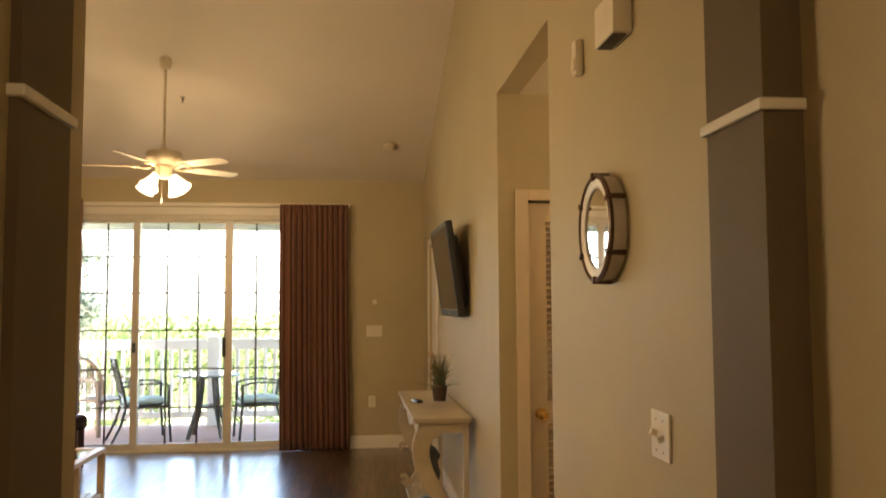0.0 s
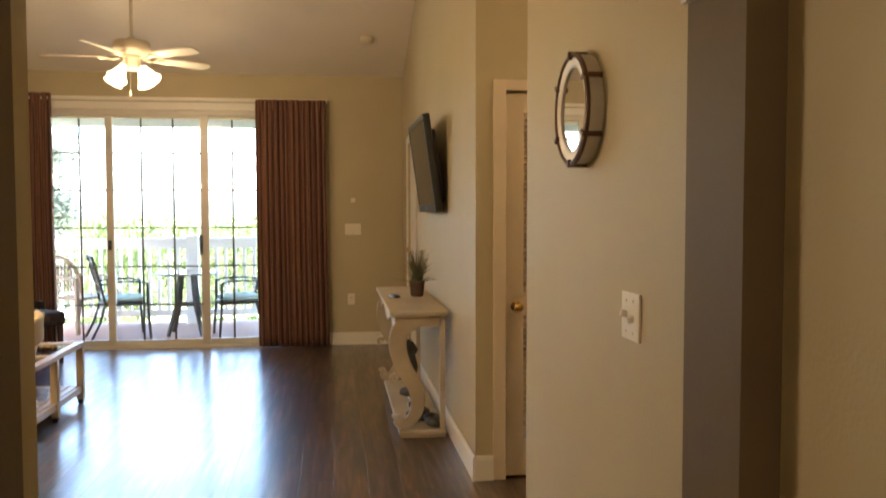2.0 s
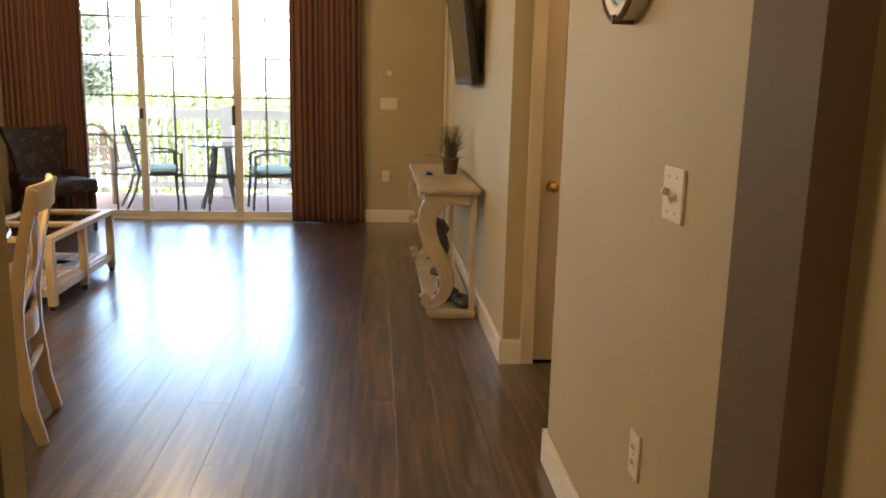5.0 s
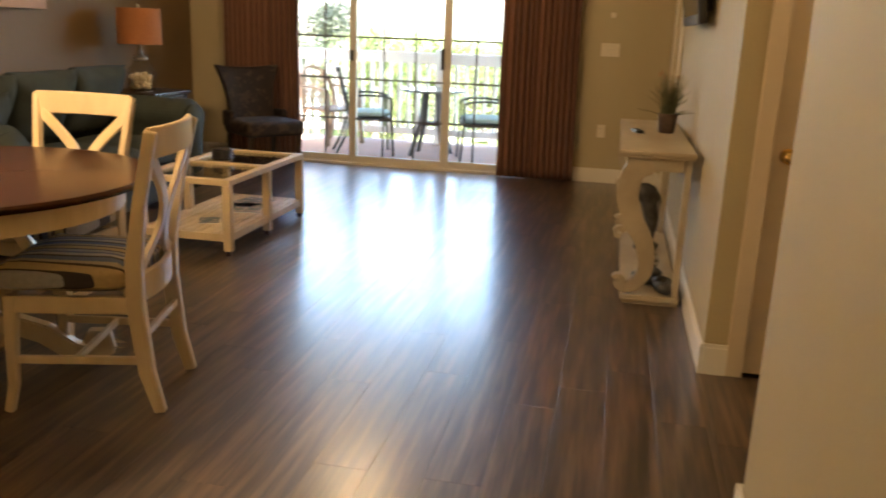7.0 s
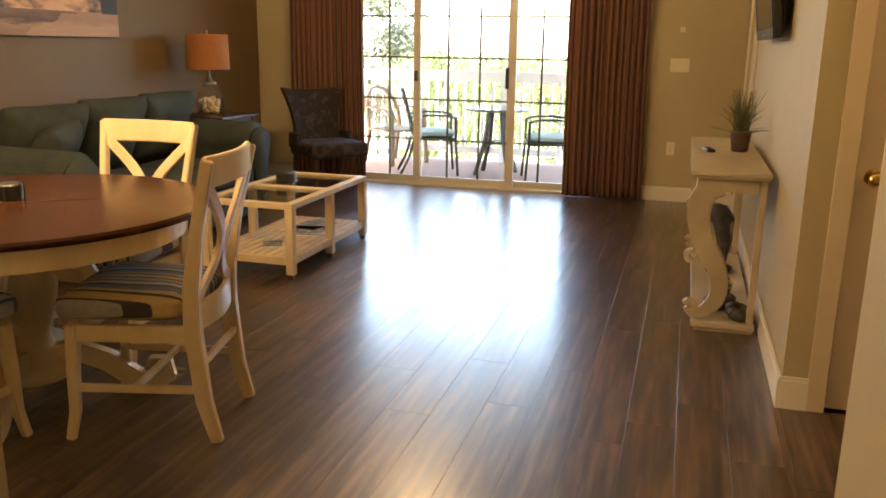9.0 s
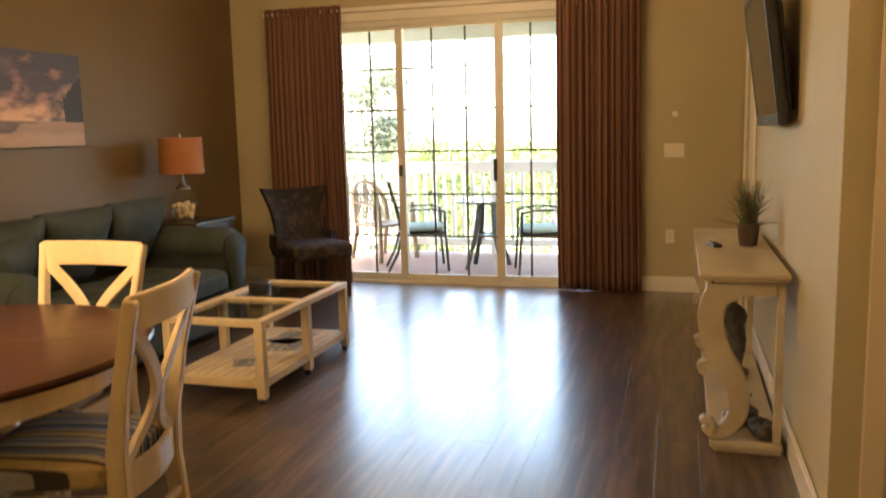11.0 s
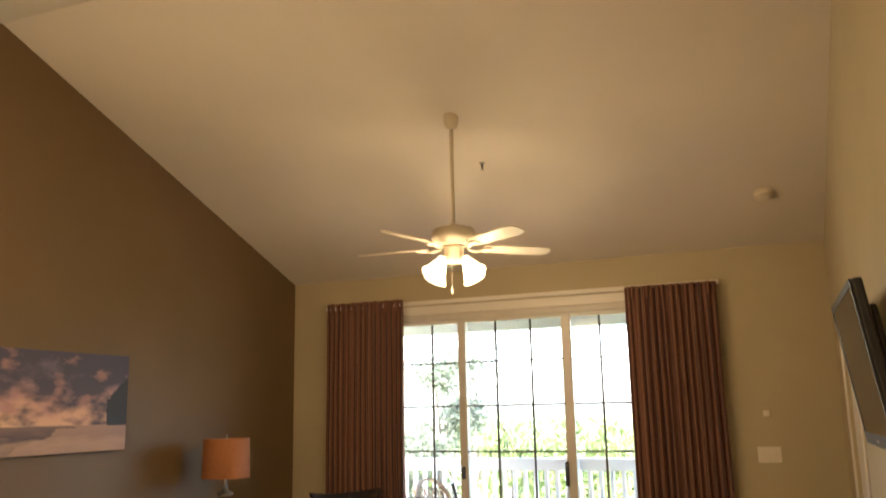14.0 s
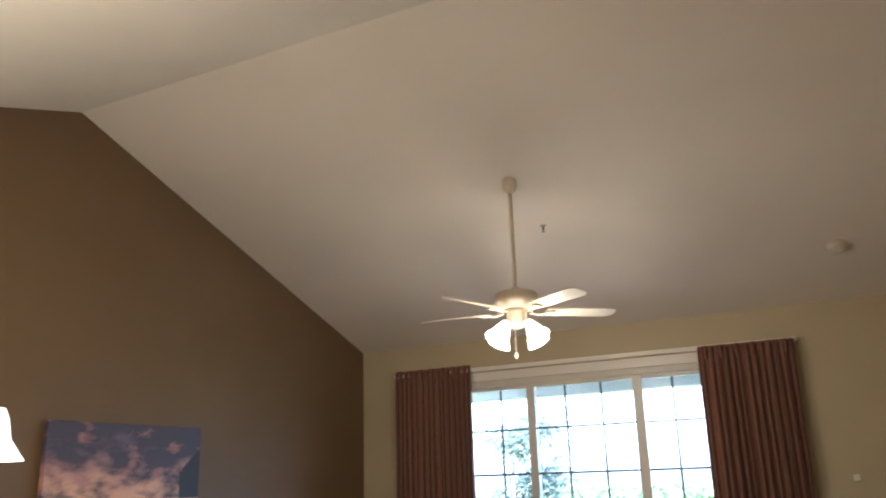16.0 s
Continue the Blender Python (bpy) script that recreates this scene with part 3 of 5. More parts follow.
def curtain(x0, x1, z0, z1, label, seed):
    c = thing("curtain", label, "curtain", group="curtains of the sliding door")
    w = x1 - x0
    folds = int(w / 0.052)
    nx, nz = folds * 8, 26
    bm = bmesh.new()
    uv = bm.loops.layers.uv.new("UVMap")
    rnd = random.Random(seed)
    ph = [rnd.uniform(-0.5, 0.5) for _ in range(folds + 2)]
    am = [rnd.uniform(0.65, 1.2) for _ in range(folds + 2)]
    grid, us = [], []
    u, last = 0.0, None
    for i in range(nx + 1):
        s = i / nx
        f = s * folds
        j = int(f)
        a = am[j] * (1 - (f - j)) + am[j + 1] * (f - j)
        p = ph[j] * (1 - (f - j)) + ph[j + 1] * (f - j)
        wave = math.sin(2 * math.pi * f + p) * a
        now = Vector((s * w, 0.03 * wave))
        u += (now - last).length if last is not None else 0.0
        last = now
        us.append(u)
        col = []
        for k in range(nz + 1):
            t = k / nz
            top = max(0.0, (t - 0.93) / 0.07)
            depth = 0.030 * (1 - 0.55 * top) * (0.9 + 0.25 * (1 - t))
            sway = 0.012 * math.sin(3.1 * t + seed) * (1 - t)
            lean = 0.006 * noise.noise(Vector((f * 0.6, t * 2.5, seed)))
            col.append(bm.verts.new((x0 + s * w * (1 + 0.02 * (1 - t)) + sway + lean, YF - 0.105 + depth * wave + lean * 1.4, z0 + (z1 - z0) * t)))
        grid.append(col)
    for i in range(nx):
        for k in range(nz):
            fc = bm.faces.new((grid[i][k], grid[i + 1][k], grid[i + 1][k + 1], grid[i][k + 1]))
            for lp, (ii, kk) in zip(fc.loops, ((i, k), (i + 1, k), (i + 1, k + 1), (i, k + 1))):
                lp[uv].uv = (us[ii], kk / nz)
    ob = part("cloth", bm, CURTAIN, c, smooth=True)
    so = ob.modifiers.new("thick", "SOLIDIFY")
    so.thickness = 0.003
    hem = box(x0 + 0.004, x1 - 0.004, YF - 0.112, YF - 0.098, z1 - 0.012, z1 + 0.004, 0.003)
    part("heading_tape", hem, CURTAIN, c)
    for i in range(folds // 2):
        xx = x0 + (i + 0.5) * w / (folds // 2)
        part("pleat", box(xx - 0.008, xx + 0.008, YF - 0.142, YF - 0.108, z1 - 0.1, z1 + 0.006, 0.005), CURTAIN, c)
    return c


curtain(-3.33, -2.565, 0.012, 2.565, "striped brown pleated curtain drawn open behind the accent chair", 3)
curtain(-0.60, 0.10, 0.012, 2.53, "striped brown pleated curtain drawn open beside the glass door", 8)
rodt = thing("curtain_track", "white metal traverse curtain track on the wall", "curtain track")
part("rail", box(-3.36, 0.12, YF - 0.09, YF - 0.055, 2.51, 2.545, 0.006), TRIM, rodt)
for x in (-3.2, -1.9, -0.7, 0.05):
    part("bracket", box(x - 0.012, x + 0.012, YF - 0.056, YF - 0.001, 2.515, 2.54, 0.003), TRIM, rodt)


# ---- ceiling fan ----
def fan():
    f = thing("ceiling_fan", "cream five-blade ceiling fan with lit frosted glass shades", "ceiling fan")
    x, y = FAN.x, FAN.y
    zc = roof(y)
    part("canopy", lathe([(0.016, -0.085), (0.036, -0.072), (0.048, -0.04), (0.05, 0.03)], (x, y, zc)), FANW, f, smooth=True)
    part("downrod", rod((x, y, 2.72), (x, y, zc - 0.06), 0.0125), FANW, f, smooth=True)
    part("motor", lathe([(0.06, 2.61), (0.115, 2.622), (0.135, 2.645), (0.14, 2.66), (0.14, 2.70), (0.125, 2.72), (0.05, 2.73), (0.022, 2.755)], (x, y, 0), 32), FANW, f, smooth=True)
    part("switch_housing", lathe([(0.03, 2.50), (0.055, 2.505), (0.062, 2.53), (0.062, 2.585), (0.075, 2.612)], (x, y, 0)), FANW, f, smooth=True)
    for i in range(5):
        a = 110 + 72 * i
        m = pose(x, y, 2.592, 0, 0, a)
        br = sweep([(0.09, 0, 0), (0.15, 0, -0.012), (0.2, 0, 0.0)], 0.03, 0.008)
        box(0.18, 0.25, -0.035, 0.035, -0.004, 0.004, 0.003, bm=br)
        bo = part("blade_iron", moved(br, m), FANW, f)
        n = 9
        pts = [(0.19, -0.052), (0.3, -0.058), (0.5, -0.066), (0.60, -0.066), (0.645, -0.05), (0.66, -0.02), (0.66, 0.02), (0.645, 0.05), (0.60, 0.066), (0.5, 0.066), (0.3, 0.058), (0.19, 0.052)]
        part("blade", moved(prism(pts, "z", 0.006, 0.013, bevel=0.002), m @ pose(0, 0, 0, -12, 0, 0)), FANW, f)
    for i in range(4):
        a = radians(65 + 90 * i)
        d = Vector((math.cos(a), math.sin(a), 0))
        c0 = Vector((x, y, 2.52))
        part("lamp_arm", rod(c0 + d * 0.05, c0 + d * 0.105 + Vector((0, 0, 0.005)), 0.012), FANW, f)
        sh = lathe([(0.024, 0.0), (0.03, -0.02), (0.045, -0.06), (0.058, -0.10), (0.078, -0.135), (0.074, -0.134), (0.054, -0.10), (0.041, -0.06), (0.022, -0.012)], n=20)
        sh.transform(Matrix.Translation(c0 + d * 0.10) @ Vector((0, 0, 1)).rotation_difference((Vector((0, 0, 1)) - d * 0.75).normalized()).to_matrix().to_4x4())
        so = part("shade", sh, GLOW, f, "lit frosted bell glass shade", smooth=True)
        so.visible_shadow = False
    part("pull_chain", rod((x - 0.01, y - 0.02, 2.34), (x - 0.01, y - 0.02, 2.5), 0.0025, n=6), STEEL, f)
    part("pull_knob", lathe([(0.004, -0.04), (0.011, -0.03), (0.009, -0.012), (0.003, 0.0)], (x - 0.01, y - 0.02, 2.34), 12), FANW, f, smooth=True)


fan()


def chandelier():
    c = thing("chandelier", "brushed nickel chandelier with lit bell shades over the dining table", "chandelier")
    x, y = CH.x, CH.y
    part("canopy", lathe([(0.02, -0.05), (0.06, -0.03), (0.065, 0.03)], (x, y, roof(y))), STEEL, c, smooth=True)
    part("rod", rod((x, y, 1.98), (x, y, roof(y)), 0.008), STEEL, c)
    part("hub", lathe([(0.01, 1.66), (0.035, 1.70), (0.03, 1.78), (0.045, 1.85), (0.02, 2.0)], (x, y, 0)), STEEL, c, smooth=True)
    for i in range(5):
        a = radians(40 + 72 * i)
        d = Vector((math.cos(a), math.sin(a), 0))
        o = Vector((x, y, 0))
        part("arm", sweep([o + d * r + Vector((0, 0, z)) for r, z in ((0.02, 1.74), (0.08, 1.69), (0.16, 1.68), (0.22, 1.76), (0.24, 1.83))], 0.012, 0.012), STEEL, c)
        s = lathe([(0.022, 0.0), (0.034, -0.03), (0.045, -0.09), (0.085, -0.15), (0.081, -0.15), (0.041, -0.09), (0.03, -0.03), (0.02, -0.008)], tuple(o + d * 0.24 + Vector((0, 0, 1.83))), 18)
        so = part("shade", s, GLOW, c, "lit frosted bell glass shade", smooth=True)
        so.visible_shadow = False


chandelier()
# unseen fixture for the assumed hall lamp, its form invented
hl = thing("hall_ceiling_light", "unseen flush hall ceiling light, assumed from the warm hall wall", "ceiling light")
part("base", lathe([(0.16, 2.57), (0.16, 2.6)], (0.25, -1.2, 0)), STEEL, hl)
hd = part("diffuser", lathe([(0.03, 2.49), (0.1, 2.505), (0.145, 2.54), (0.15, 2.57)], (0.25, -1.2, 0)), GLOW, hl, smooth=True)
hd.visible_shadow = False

# made-up fixture round the added recess lamp
rl = thing("recess_ceiling_light", "unseen flush frosted glass light added to brighten the recess", "ceiling light")
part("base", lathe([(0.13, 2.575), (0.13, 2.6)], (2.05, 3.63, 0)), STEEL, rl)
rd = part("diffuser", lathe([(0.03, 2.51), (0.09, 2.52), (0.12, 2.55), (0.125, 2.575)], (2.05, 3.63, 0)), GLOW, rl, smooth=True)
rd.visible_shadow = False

# ---- small fittings ----
sy = 7.95
sm = thing("smoke_detector", "round cream smoke detector on the sloped ceiling", "smoke detector", pose(0.50, sy, roof(sy) - 0.001, math.degrees(math.atan(-PITCH)), 0, 0))
part("housing", lathe([(0.035, -0.045), (0.058, -0.04), (0.066, -0.02), (0.066, 0.0)]), FANW, sm, smooth=True)
part("vent_ring", lathe([(0.030, -0.050), (0.034, -0.046)], n=16), PLATE, sm)
sp_y = 7.22
spk = thing("fire_sprinkler", "small metal sprinkler head in the ceiling", "sprinkler", pose(-1.33, sp_y, roof(sp_y)))
part("escutcheon", lathe([(0.012, -0.008), (0.024, 0.002)], n=16), STEEL, spk)
part("head", lathe([(0.014, -0.045), (0.004, -0.04), (0.008, -0.02), (0.006, 0.0)], n=10), IRON, spk)


def wall_plate(name, label, cat, m, w, h, kind, gangs=1):
    """A plate in its own x and z, facing minus y."""
    t = thing(name, label, cat, m)
    part("plate", box(-w / 2, w / 2, -0.007, 0, -h / 2, h / 2, 0.003), PLATE, t)
    for g in range(gangs):
        gx = (g - (gangs - 1) / 2) * 0.046
        if kind == "switch":
            part("toggle", moved(box(-0.005, 0.005, -0.024, -0.005, -0.008, 0.008, 0.002), pose(gx, 0, 0, 20 if g % 2 else -20, 0, 0)), PLATE, t)
        else:
            for z in (-0.02, 0.02):
                part("socket", moved(lathe([(0.0165, 0.0), (0.0165, 0.003)], n=16), pose(gx, -0.0065, z, 90, 0, 0)), PLATE, t)
                sl = box(gx - 0.008, gx - 0.005, -0.011, -0.009, z - 0.004, z + 0.005)
                box(gx + 0.005, gx + 0.008, -0.011, -0.009, z - 0.004, z + 0.005, bm=sl)
                part("slot", sl, BLACK, t)
        for z in ((-h / 2 + 0.02, h / 2 - 0.02) if kind == "switch" else (0,)):
            part("screw", moved(lathe([(0.003, 0), (0.003, 0.0015)], n=8), pose(gx, -0.0068, z, 90, 0, 0)), STEEL, t)


wall_plate("light_switch", "white triple toggle switch plate on the beige wall", "light switch", pose(0.375, YF - 0.0005, 1.212), 0.165, 0.117, "switch", 3)
wall_plate("wall_outlet", "white double wall outlet above the baseboard", "outlet", pose(0.352, YF - 0.0005, 0.479), 0.072, 0.117, "outlet")
wall_plate("light_switch", "white double toggle switch plate near the round mirror", "light switch", pose(XR - 0.0005, 1.942, 1.157, 0, 0, -90), 0.118, 0.117, "switch", 2)
wall_plate("wall_outlet", "white wall outlet low on the hall wall", "outlet", pose(XR - 0.0005, 2.071, 0.495, 0, 0, -90), 0.072, 0.117, "outlet")
wall_plate("wall_outlet", "white wall outlet behind the console table", "outlet", pose(XR - 0.0005, 5.55, 0.42, 0, 0, -90), 0.072, 0.117, "outlet")
th = thing("wall_sensor", "small square white temperature sensor on the wall", "sensor", pose(0.378, YF - 0.0005, 1.515))
part("housing", box(-0.022, 0.022, -0.02, 0, -0.022, 0.022, 0.005), PLATE, th)
part("dial", moved(lathe([(0.010, 0), (0.009, 0.004)], n=14), pose(0, -0.02, 0, 90, 0, 0)), TRIM, th)
ch = thing("door_chime", "white box door chime high on the wall", "door chime", pose(XR - 0.0005, 2.18, 2.285, 0, 0, -90))
part("body", box(-0.085, 0.085, -0.055, 0, -0.06, 0.06, 0.006), PLATE, ch)
part("lower_grille", box(-0.07, 0.07, -0.05, -0.01, -0.063, -0.059), GREYSTONE, ch)
se = thing("motion_detector", "slim white alarm sensor on the wall", "sensor", pose(XR - 0.0005, 2.59, 2.30, 0, 0, -90))
part("body", box(-0.027, 0.027, -0.03, 0, -0.06, 0.06, 0.012), PLATE, se)
part("lens", box(-0.022, 0.022, -0.033, -0.029, -0.045, -0.005, 0.002), FANW, se)


# ---- doors of the right wall ----
def louvred_door():
    d = tagged(new("door_closet"), "cream louvred closet door with a brass knob in the recess", "door", kind="structure")
    y, x0, x1, z1 = RY1 + 0.03, 1.065, 1.825, 2.02
    cs = box(0.995, 1.062, RY1 - 0.016, RY1 - 0.001, 0, 2.085, 0.003)
    box(1.062, 1.83, RY1 - 0.016, RY1 - 0.001, 2.03, 2.085, 0.003, bm=cs)
    box(1.83, 1.895, RY1 - 0.016, RY1 - 0.001, 0, 2.085, 0.003, bm=cs)
    part("casing", cs, DOORP, d)
    jamb = box(1.052, 1.06, RY1 - 0.014, RY1 + 0.1, 0, 2.03)
    part("jamb", jamb, DOORP, d)
    sw = 0.095
    leaf = part("stile", box(x0, x0 + sw, y - 0.017, y + 0.017, 0.012, z1, 0.002), DOORP, d)
    part("stile", box(x1 - sw, x1, y - 0.017, y + 0.017, 0.012, z1, 0.002), DOORP, d)
    for a, b in ((0.012, 0.2), (0.86, 0.97), (1.92, z1)):
        part("rail", box(x0 + sw, x1 - sw, y - 0.016, y + 0.016, a, b), DOORP, d)
    for a, b in ((0.2, 0.86), (0.97, 1.92)):
        k = int((b - a) / 0.032)
        for i in range(k):
            z = a + (i + 0.5) * (b - a) / k
            part("slat", moved(box(x0 + sw, x1 - sw, -0.022, 0.022, -0.003, 0.003), pose(0, y, z, 38, 0, 0)), DOORP, d)
    kn = part("knob", moved(lathe([(0.03, 0.0), (0.028, 0.006), (0.011, 0.012), (0.011, 0.03), (0.024, 0.042), (0.027, 0.055), (0.018, 0.066), (0.004, 0.069)], n=20), pose(1.123, y - 0.017, 0.91, 90, 0, 0)), BRASS, d, "polished brass knob", smooth=True)


louvred_door()
d2 = tagged(new("door_bedroom"), "white painted flush door near the far corner", "door", kind="structure")
part("leaf", box(XR + 0.02, XR + 0.055, D0 + 0.004, D1 - 0.004, 0.012, DZ - 0.004, 0.002), TRIM, d2)
cs = box(XR - 0.014, XR - 0.001, D0 - 0.065, D0, 0, DZ + 0.06, 0.003)
box(XR - 0.014, XR - 0.001, D1, D1 + 0.065, 0, DZ + 0.06, 0.003, bm=cs)
box(XR - 0.014, XR - 0.001, D0, D1, DZ, DZ + 0.06, 0.003, bm=cs)
part("casing", cs, TRIM, d2)
part("knob", moved(lathe([(0.03, 0.0), (0.011, 0.01), (0.011, 0.03), (0.026, 0.045), (0.02, 0.065), (0.004, 0.068)], n=16), pose(XR + 0.02, D0 + 0.07, 0.93, 0, -90, 0)), BRASS, d2, smooth=True)

# ---- television ----
tv = thing("television", "black flat-screen television tilted on a wall mount", "television", pose(0.79, 5.70, 1.715, 8, 0, -90))
part("cabinet", box(-0.5, 0.5, -0.006, 0.035, -0.315, 0.315, 0.012), BLACK, tv)
part("back_cover", box(-0.42, 0.42, 0.034, 0.07, -0.26, 0.22, 0.02), BLACK, tv)
part("bezel", (lambda b: (box(-0.5, 0.5, -0.012, -0.004, 0.285, 0.315, 0.004, bm=b), box(-0.5, 0.5, -0.012, -0.004, -0.315, -0.265, 0.004, bm=b), box(-0.5, -0.475, -0.012, -0.004, -0.265, 0.285, 0.003, bm=b), box(0.475, 0.5, -0.012, -0.004, -0.265, 0.285, 0.003, bm=b), b)[-1])(bmesh.new()), BLACK, tv, "glossy black bezel")
part("screen", box(-0.475, 0.475, -0.009, -0.005, -0.265, 0.285), SCREEN, tv, "dark glossy screen")
part("badge", box(-0.03, 0.03, -0.0135, -0.0115, -0.296, -0.286), STEEL, tv)
part("mount", box(-0.2, 0.2, 0.07, 0.085, -0.15, 0.15, 0.004), BLACK, tv)
part("mount_arm", moved(box(-0.05, 0.05, 0.0, 0.05, -0.04, 0.04, 0.004), pose(0, 0.08, 0, -8, 0, 0)), BLACK, tv)

# ---- porthole mirror ----
mi = thing("porthole_mirror", "round porthole mirror with a white drum and bronze straps", "mirror", pose(XR - 0.001, 2.32, 1.705, 90, 0, -90) @ Matrix.Scale(1.03, 4))
part("drum", lathe([(0.15, 0.0), (0.152, 0.04), (0.115, 0.042), (0.115, 0.02)], n=48, cap=False), mat("white_enamel_drum", (0.62, 0.58, 0.52), 0.4, second=(0.5, 0.46, 0.4), scale=10), mi, smooth=False)
part("ring", lathe([(0.150, 0.036), (0.156, 0.04), (0.156, 0.048), (0.148, 0.052), (0.143, 0.048), (0.143, 0.038)], n=48, cap=False), BRONZE, mi, "dark bronze ring")
part("inner_ring", lathe([(0.143, 0.038), (0.142, 0.046), (0.122, 0.042), (0.119, 0.034)], n=48, cap=False), TRIM, mi)
part("mirror_glass", lathe([(0.124, 0.034), (0.124, 0.0375)], n=48), MIRROR, mi, "clear mirror glass")
for i in range(6):
    a = radians(30 + 60 * i)
    part("strap", moved(box(0.138, 0.160, -0.006, 0.006, 0.0, 0.056, 0.002), pose(0, 0, 0, 0, 0, math.degrees(a))), BRONZE, mi)

# ---- console table ----
def console_table():
    y0, y1, x0, x1, zt = 4.975, 6.6, 0.508, 0.868, 0.797
    c = thing("console_table", "antique cream console table with S-shaped scroll legs", "console table")
    top = box(x0, x1, y0, y1, zt - 0.022, zt, 0.006)
    box(x0 + 0.012, x1 - 0.004, y0 + 0.012, y1 - 0.012, zt - 0.036, zt - 0.0225, 0.004, bm=top)
    part("top", top, CONSOLE, c)
    ap = [(y0 + 0.05, zt - 0.037), (y1 - 0.05, zt - 0.037), (y1 - 0.05, zt - 0.15)]
    n = 24
    for i in range(1, n):
        s = i / n
        ap.append((y1 - 0.05 - s * (y1 - y0 - 0.1), zt - 0.085 - 0.06 * abs(math.cos(math.pi * 2 * s)) ** 1.5))
    ap.append((y0 + 0.05, zt - 0.15))
    part("apron", prism(ap, "x", x0 + 0.035, x0 + 0.055), CONSOLE, c)
    for y in (y0 + 0.04, y1 - 0.1):
        part("end_apron", box(x0 + 0.06, x1 - 0.05, y, y + 0.02, zt - 0.10, zt - 0.037), CONSOLE, c)
        curve = [Vector((x0 + u, y + 0.03, v)) for u, v in ((0.15, 0.732), (0.085, 0.70), (0.055, 0.62), (0.058, 0.54), (0.092, 0.44), (0.145, 0.35),
                                                            (0.175, 0.26), (0.17, 0.17), (0.125, 0.105), (0.07, 0.085), (0.035, 0.115))]
        pts = []
        for i in range(len(curve) - 1):
            p, q, r, w = curve[max(i - 1, 0)], curve[i], curve[i + 1], curve[min(i + 2, len(curve) - 1)]
            for k in range(5):
                f = k / 5
                pts.append(0.5 * (2 * q + (r - p) * f + (2 * p - 5 * q + 4 * r - w) * f * f + (3 * q - p - 3 * r + w) * f ** 3))
        pts.append(curve[-1])
        part("scroll_leg", sweep(pts, 0.096, 0.055, up=(0, 1, 0), taper=lambda s: 1.15 - 0.75 * s ** 2.2, bevel=0.006), CONSOLE, c)
        hook = [(x0 + 0.10 - 0.055 * k / 4, y + 0.03, 0.375 + 0.03 * math.sin(k * 0.75)) for k in range(5)]
        hook += [(x0 + 0.035 + 0.024 * math.cos(a), y + 0.03, 0.375 + 0.024 * math.sin(a)) for a in (1.6, 2.3, 3.1, 3.9, 4.6)]
        part("scroll", sweep(hook, 0.024, 0.05, up=(0, 1, 0)), CONSOLE, c)
        part("scroll", sweep([(x0 + 0.045 + 0.026 * math.cos(a), y + 0.03, 0.12 + 0.026 * math.sin(a)) for a in (5.2, 5.9, 6.6, 7.4, 8.2, 9.0)], 0.024, 0.05, up=(0, 1, 0)), CONSOLE, c)
        part("rear_post", box(x1 - 0.045, x1 - 0.012, y + 0.01, y + 0.045, 0.05, zt - 0.036, 0.004), CONSOLE, c)
    base = box(x0 + 0.06, x1 - 0.004, y0 + 0.05, y1 - 0.05, 0.018, 0.05, 0.006)
    box(x0 + 0.075, x1 - 0.01, y0 + 0.065, y1 - 0.065, 0.0, 0.018, bm=base)
    part("base_shelf", base, CONSOLE, c)


console_table()
TOPZ = 0.797


def potted_plant():
    p = thing("potted_plant", "artificial grass and dry flowers in a brown woven pot", "plant", pose(0.765, 5.86, TOPZ) @ Matrix.Scale(0.87, 4))
    part("pot", lathe([(0.046, 0.0), (0.052, 0.01), (0.062, 0.1), (0.066, 0.128), (0.06, 0.13), (0.055, 0.1), (0.02, 0.095)], n=24), BASKET, p, smooth=True)
    rnd = random.Random(4)
    g = bmesh.new()
    for i in range(190):
        a, lean, h = rnd.uniform(0, 6.283), rnd.uniform(0.0, 0.12), rnd.uniform(0.14, 0.30)
        o = Vector((math.cos(a), math.sin(a), 0)) * rnd.uniform(0, 0.045)
        d = Vector((math.cos(a), math.sin(a), 0))
        if i % 17 == 0:
            lean, h = 0.19, 0.07
        pts = [o + d * lean * t ** 2 + Vector((0, 0, 0.095 + h * (t - 0.25 * t * t * (lean > 0.1)))) for t in (0, 0.35, 0.7, 1.0)]
        sweep(pts, 0.006, 0.0015, up=(0.3, 0.8, 0.1), taper=lambda t: 1 - 0.85 * t, bm=g)
        if i % 45 == 5:
            part("flower", lathe([(0.003, -0.012), (0.012, 0.0), (0.009, 0.014), (0.002, 0.024)], tuple(pts[-1]), 8), BUD, p)
    part("foliage", g, GRASS, p)


potted_plant()
rm = thing("remote_control", "small black remote lying on the console table", "remote", pose(0.60, 5.80, TOPZ, 0, 0, 15))
part("body", box(-0.022, 0.022, -0.06, 0.06, 0.0, 0.018, 0.006), BLACK, rm)
for i in range(4):
    part("button", box(-0.012, 0.012, -0.04 + 0.022 * i, -0.028 + 0.022 * i, 0.018, 0.021, 0.001), GREYSTONE, rm)


